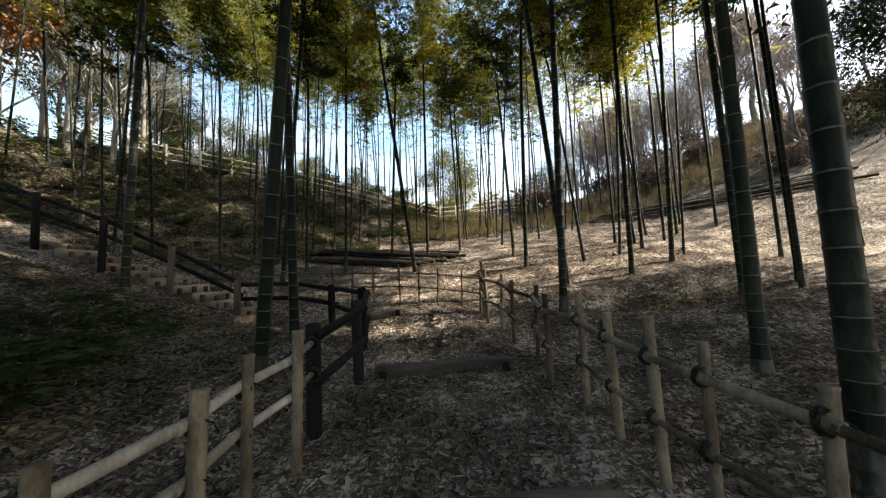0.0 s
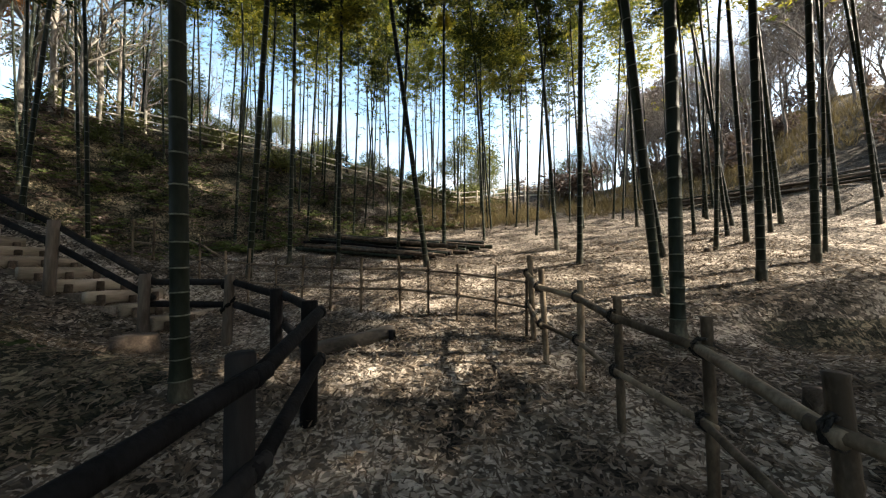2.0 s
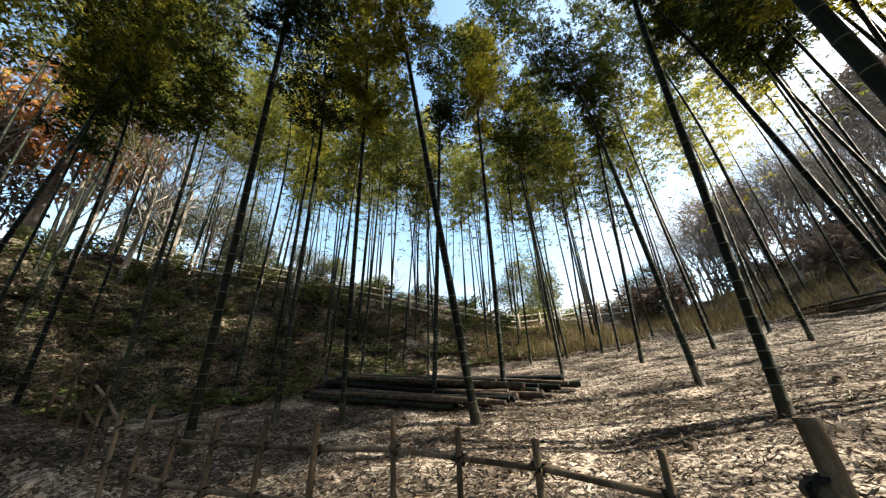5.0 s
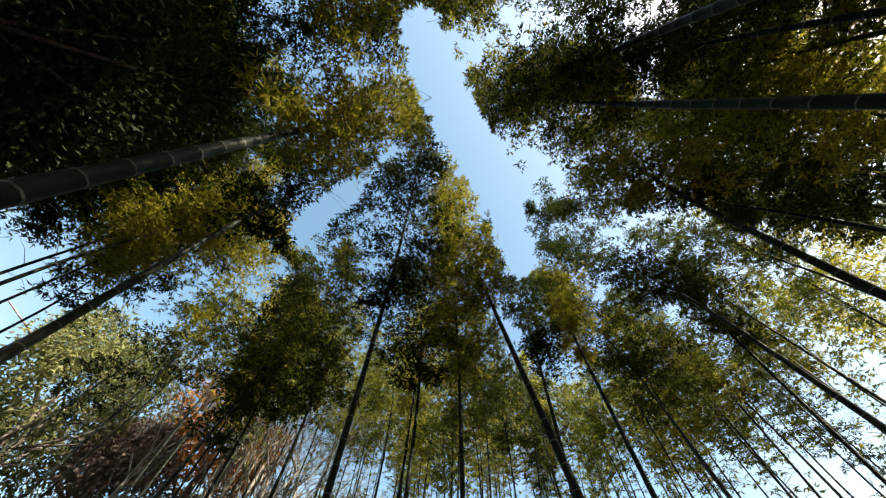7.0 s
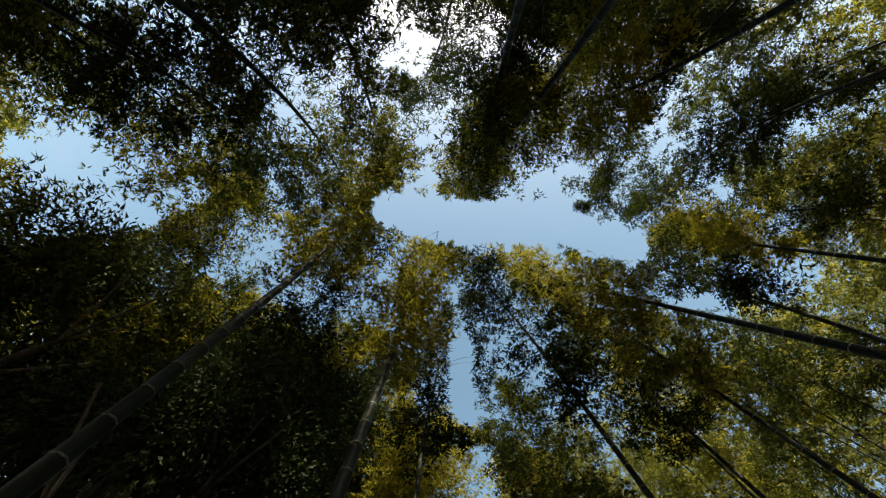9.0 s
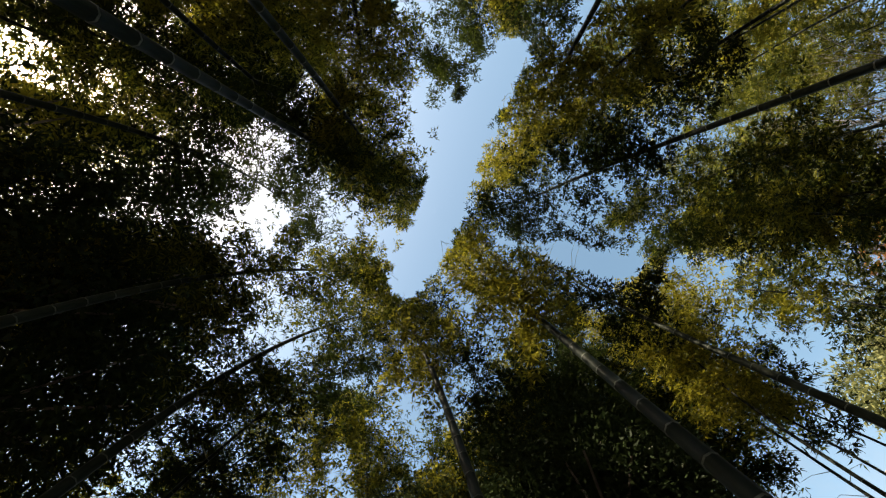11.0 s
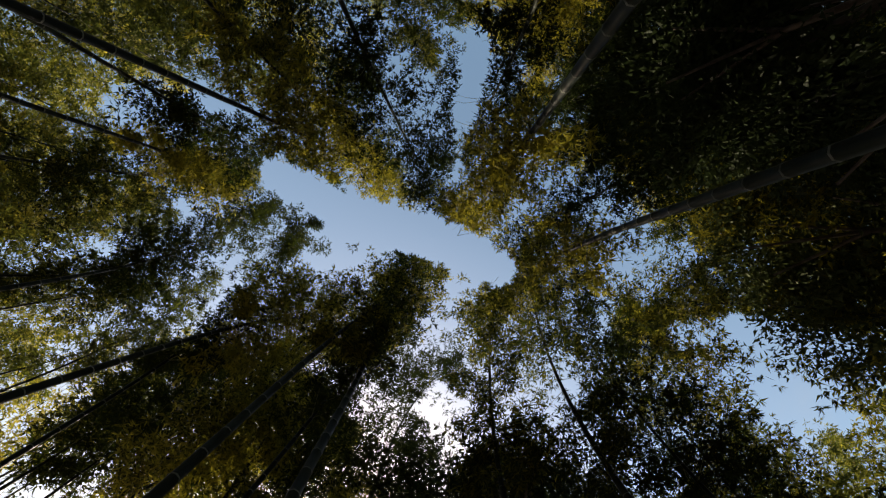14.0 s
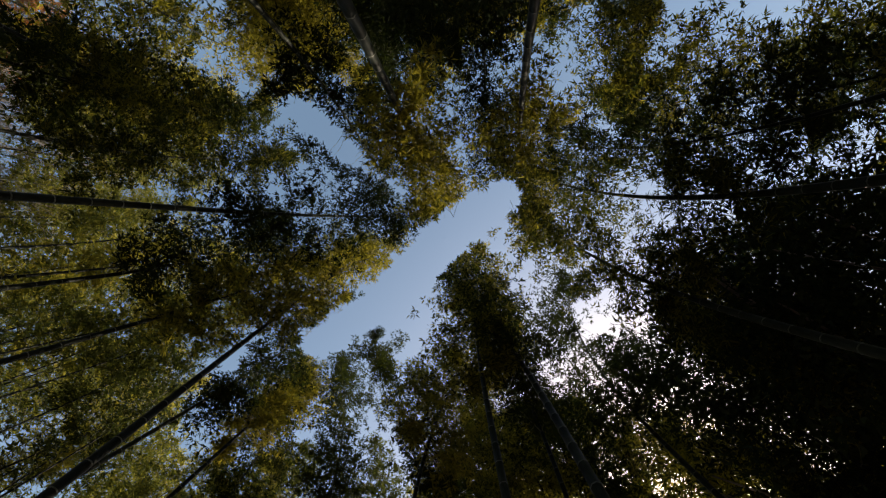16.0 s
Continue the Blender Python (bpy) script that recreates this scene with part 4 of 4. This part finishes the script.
def boulder(verts, faces, size, seed):
    bm = bmesh.new()
    bmesh.ops.create_icosphere(bm, subdivisions=3, radius=1)
    for v in bm.verts:
        n = noise.noise(v.co * 1.1 + Vector((seed, 0, 0))) * 0.35 + noise.noise(v.co * 3 + Vector((0, seed, 0))) * 0.12
        v.co = Vector((v.co.x * size[0], v.co.y * size[1], v.co.z * size[2])) * (1 + n)
    verts += [v.co.copy() for v in bm.verts]
    faces += [tuple(v.index for v in f.verts) for f in bm.faces]
    bm.free()


for i, (x, y, size) in enumerate(((-14.4, 7.0, (0.9, 0.7, 0.7)), (-14.9, 8.4, (0.7, 0.6, 0.5)), (-13.6, 6.2, (0.5, 0.5, 0.4)))):
    rock = one("boulder", boulder, STONE, None, size, i * 7.3)
    rock.location = (x, y, ground(x, y) + size[2] * 0.4)
    rock.rotation_euler = (0.2, 0.1 * i, i * 1.1)
    tagged(rock, "pale weathered boulder on the wooded bank", "rock", "boulders")

def stump(verts, faces, r, h):
    """A cut stump with a flared, uneven foot."""
    rings = [(r * 1.35, -0.05), (r * 1.1, h * 0.25), (r, h * 0.8), (r * 0.93, h)]
    i0 = len(verts)
    for q, z in rings:
        for k in range(11):
            a = k * 2 * math.pi / 11
            w = q * (1 + 0.12 * math.sin(3 * a + r * 40) + rnd(-0.05, 0.05))
            verts.append(Vector((w * math.cos(a), w * math.sin(a), z + rnd(-0.015, 0.015))))
    for j in range(3):
        for k in range(11):
            p, q = i0 + j * 11 + k, i0 + j * 11 + (k + 1) % 11
            faces.append((p, q, q + 11, p + 11))
    faces.append(tuple(i0 + 33 + k for k in range(11)))


random.seed(95)
for x, y, r, h in ((-3.6, 6.15, 0.2, 0.2), (2.35, 5.1, 0.06, 0.14), (4.9, 9.6, 0.07, 0.07), (3.6, 10.6, 0.06, 0.06), (5.6, 10.4, 0.07, 0.06), (1.3, 9.3, 0.06, 0.06), (6.6, 9.2, 0.07, 0.07)):
    ob = one("stump", stump, STUMPWOOD, None, r, h)
    ob.location = (x, y, rough_ground(x, y))
    tagged(ob, "low weathered cut stump among fallen leaves", "stump", "stumps")

# ---- undergrowth, litter ----
def scatter(name, count, place, mat, make, label, category, seed):
    random.seed(seed)
    v, f = [], []
    for _ in range(count):
        xy = place()
        if xy:
            make(v, f, *xy)
    tagged(link_mesh(name, v, f, [mat], None, None, "", False), label, category, "", "stuff")


def litter_leaf(v, f, x, y):
    a = rnd(0, 6.283)
    d = Vector((math.cos(a), math.sin(a), rnd(-0.3, 0.7))).normalized()
    side = d.cross(Vector((rnd(-0.9, 0.9), rnd(-0.9, 0.9), 1))).normalized()
    leaf_blade(v, f, Vector((x, y, rough_ground(x, y) + rnd(0.004, 0.03))), d, rnd(0.045, 0.125), rnd(0.010, 0.023), side)


def fern(v, f, x, y):
    z = rough_ground(x, y)
    for _ in range(7):
        a, ln = rnd(0, 6.283), rnd(0.3, 0.8)
        out = Vector((math.cos(a), math.sin(a), 0))
        for k in range(1, 6):
            q = Vector((x, y, z)) + out * ln * k / 5 + Vector((0, 0, ln * (0.9 * k / 5 - 0.75 * (k / 5) ** 2)))
            for s in (-1, 1):
                d = (out + Vector((-out.y, out.x, 0)) * s * 1.4 + Vector((0, 0, rnd(-0.3, 0.1)))).normalized()
                leaf_blade(v, f, q, d, ln * 0.34 * (1.15 - k / 6), 0.05)


def tuft(v, f, x, y):
    z = rough_ground(x, y)
    for _ in range(9):
        a = rnd(0, 6.283)
        d = Vector((math.cos(a) * 0.45, math.sin(a) * 0.45, 1)).normalized()
        leaf_blade(v, f, Vector((x + rnd(-0.06, 0.06), y + rnd(-0.06, 0.06), z)), d, rnd(0.25, 0.7), 0.018)


def bank_spot():
    x, y = rnd(-15, 3), rnd(3, 24)
    d = bank_depth(x, y)
    return (x, y) if 0.1 < d < 6.5 and noise.noise((x * 0.7, y * 0.7, 3)) > -0.12 else None


def slope_spot():
    x, y = rnd(-10, -2.6), rnd(-1, 5.0)
    return (x, y) if noise.noise((x * 0.55, y * 0.55, 12)) + 0.3 * noise.noise((x * 2, y * 2, 1)) > 0.02 + 0.5 * smooth01(-3.6, -2.6, x) else None


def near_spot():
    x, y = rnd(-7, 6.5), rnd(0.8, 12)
    # pale leaves thinned here so the shaded ground stays dark
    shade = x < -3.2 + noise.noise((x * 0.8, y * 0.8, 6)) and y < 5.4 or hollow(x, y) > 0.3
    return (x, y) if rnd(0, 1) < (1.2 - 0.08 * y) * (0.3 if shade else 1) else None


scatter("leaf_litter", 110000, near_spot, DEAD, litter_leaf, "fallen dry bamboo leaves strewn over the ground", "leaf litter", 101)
scatter("leaf_litter", 26000, lambda: (rnd(-6, 14), rnd(8, 19)), DEAD, litter_leaf, "fallen dry bamboo leaves strewn over the slope", "leaf litter", 102)
scatter("fern", 2000, bank_spot, EVERGREEN, fern, "dark ferns and low evergreen growth covering the bank", "undergrowth", 103)
scatter("withered_fern", 1700, bank_spot, BROWNLEAF, fern, "withered brown ferns among the bank growth", "undergrowth", 106)
scatter("fern", 420, slope_spot, EVERGREEN, fern, "dark low ferns on the shaded slope beside the path", "undergrowth", 107)
scatter("dry_grass", 2000, lambda: (rnd(5, 24), rnd(16.5, 26)), GRASS, tuft, "dry straw-coloured grass beyond the grove", "grass", 104)
scatter("dry_grass", 900, lambda: (rnd(-2, 4), rnd(17.5, 23)), GRASS, tuft, "sunlit dry grass below the ridge fence", "grass", 105)


def bush(seed, leaf_mat, leaves=650):
    random.seed(seed)
    root = new("bush")
    tv, tf, tips = [], [], []
    for k in range(5):
        a = k * 1.257
        limb(tv, tf, Vector((0, 0, -0.05)), Vector((math.cos(a) * 0.6, math.sin(a) * 0.6, 1)).normalized(), 0.7, 0.02, 1, tips)
    link_mesh("stem", tv, tf, [BARK], None, root)
    lv, lf = [], []
    for q, d in tips:
        for _ in range(leaves // len(tips)):
            n = Vector((random.gauss(0, 1), random.gauss(0, 1), random.gauss(0, 0.8))).normalized()
            leaf_blade(lv, lf, q + n * rnd(0.05, 0.38), (n + Vector((rnd(-1, 1), rnd(-1, 1), rnd(-0.6, 0.6)))).normalized(), rnd(0.15, 0.25), rnd(0.07, 0.1))
    link_mesh("foliage", lv, lf, [leaf_mat], None, root, "", False)
    return root


random.seed(111)
bushes = []
while len(bushes) < 36:
    x, y = rnd(-17, 4), rnd(4, 27)
    d = bank_depth(x, y)
    if 4.0 < d < 10 and all((x - a) ** 2 + (y - b) ** 2 > 0.8 for a, b, _ in bushes):
        bushes.append((x, y, rnd(0.6, 1.3)))
withered = []
while len(withered) < 34:
    x, y = rnd(6, 26), rnd(14, 34)
    if 0.66 * (x - 8) + 0.75 * (y - 17.2) > 2.5:
        withered.append((x, y, rnd(0.9, 2.4)))
plant([bush(8, BROWNLEAF), bush(9, BROWNLEAF)], withered, 1.3, "grey-brown withered shrub in the thicket beyond the slope", "shrub", "withered shrubs")
plant([bush(5, OLIVE), bush(6, OLIVE), bush(7, OLIVE)], bushes, 1.3, "low evergreen shrub on the wooded slope", "shrub", "shrubs")
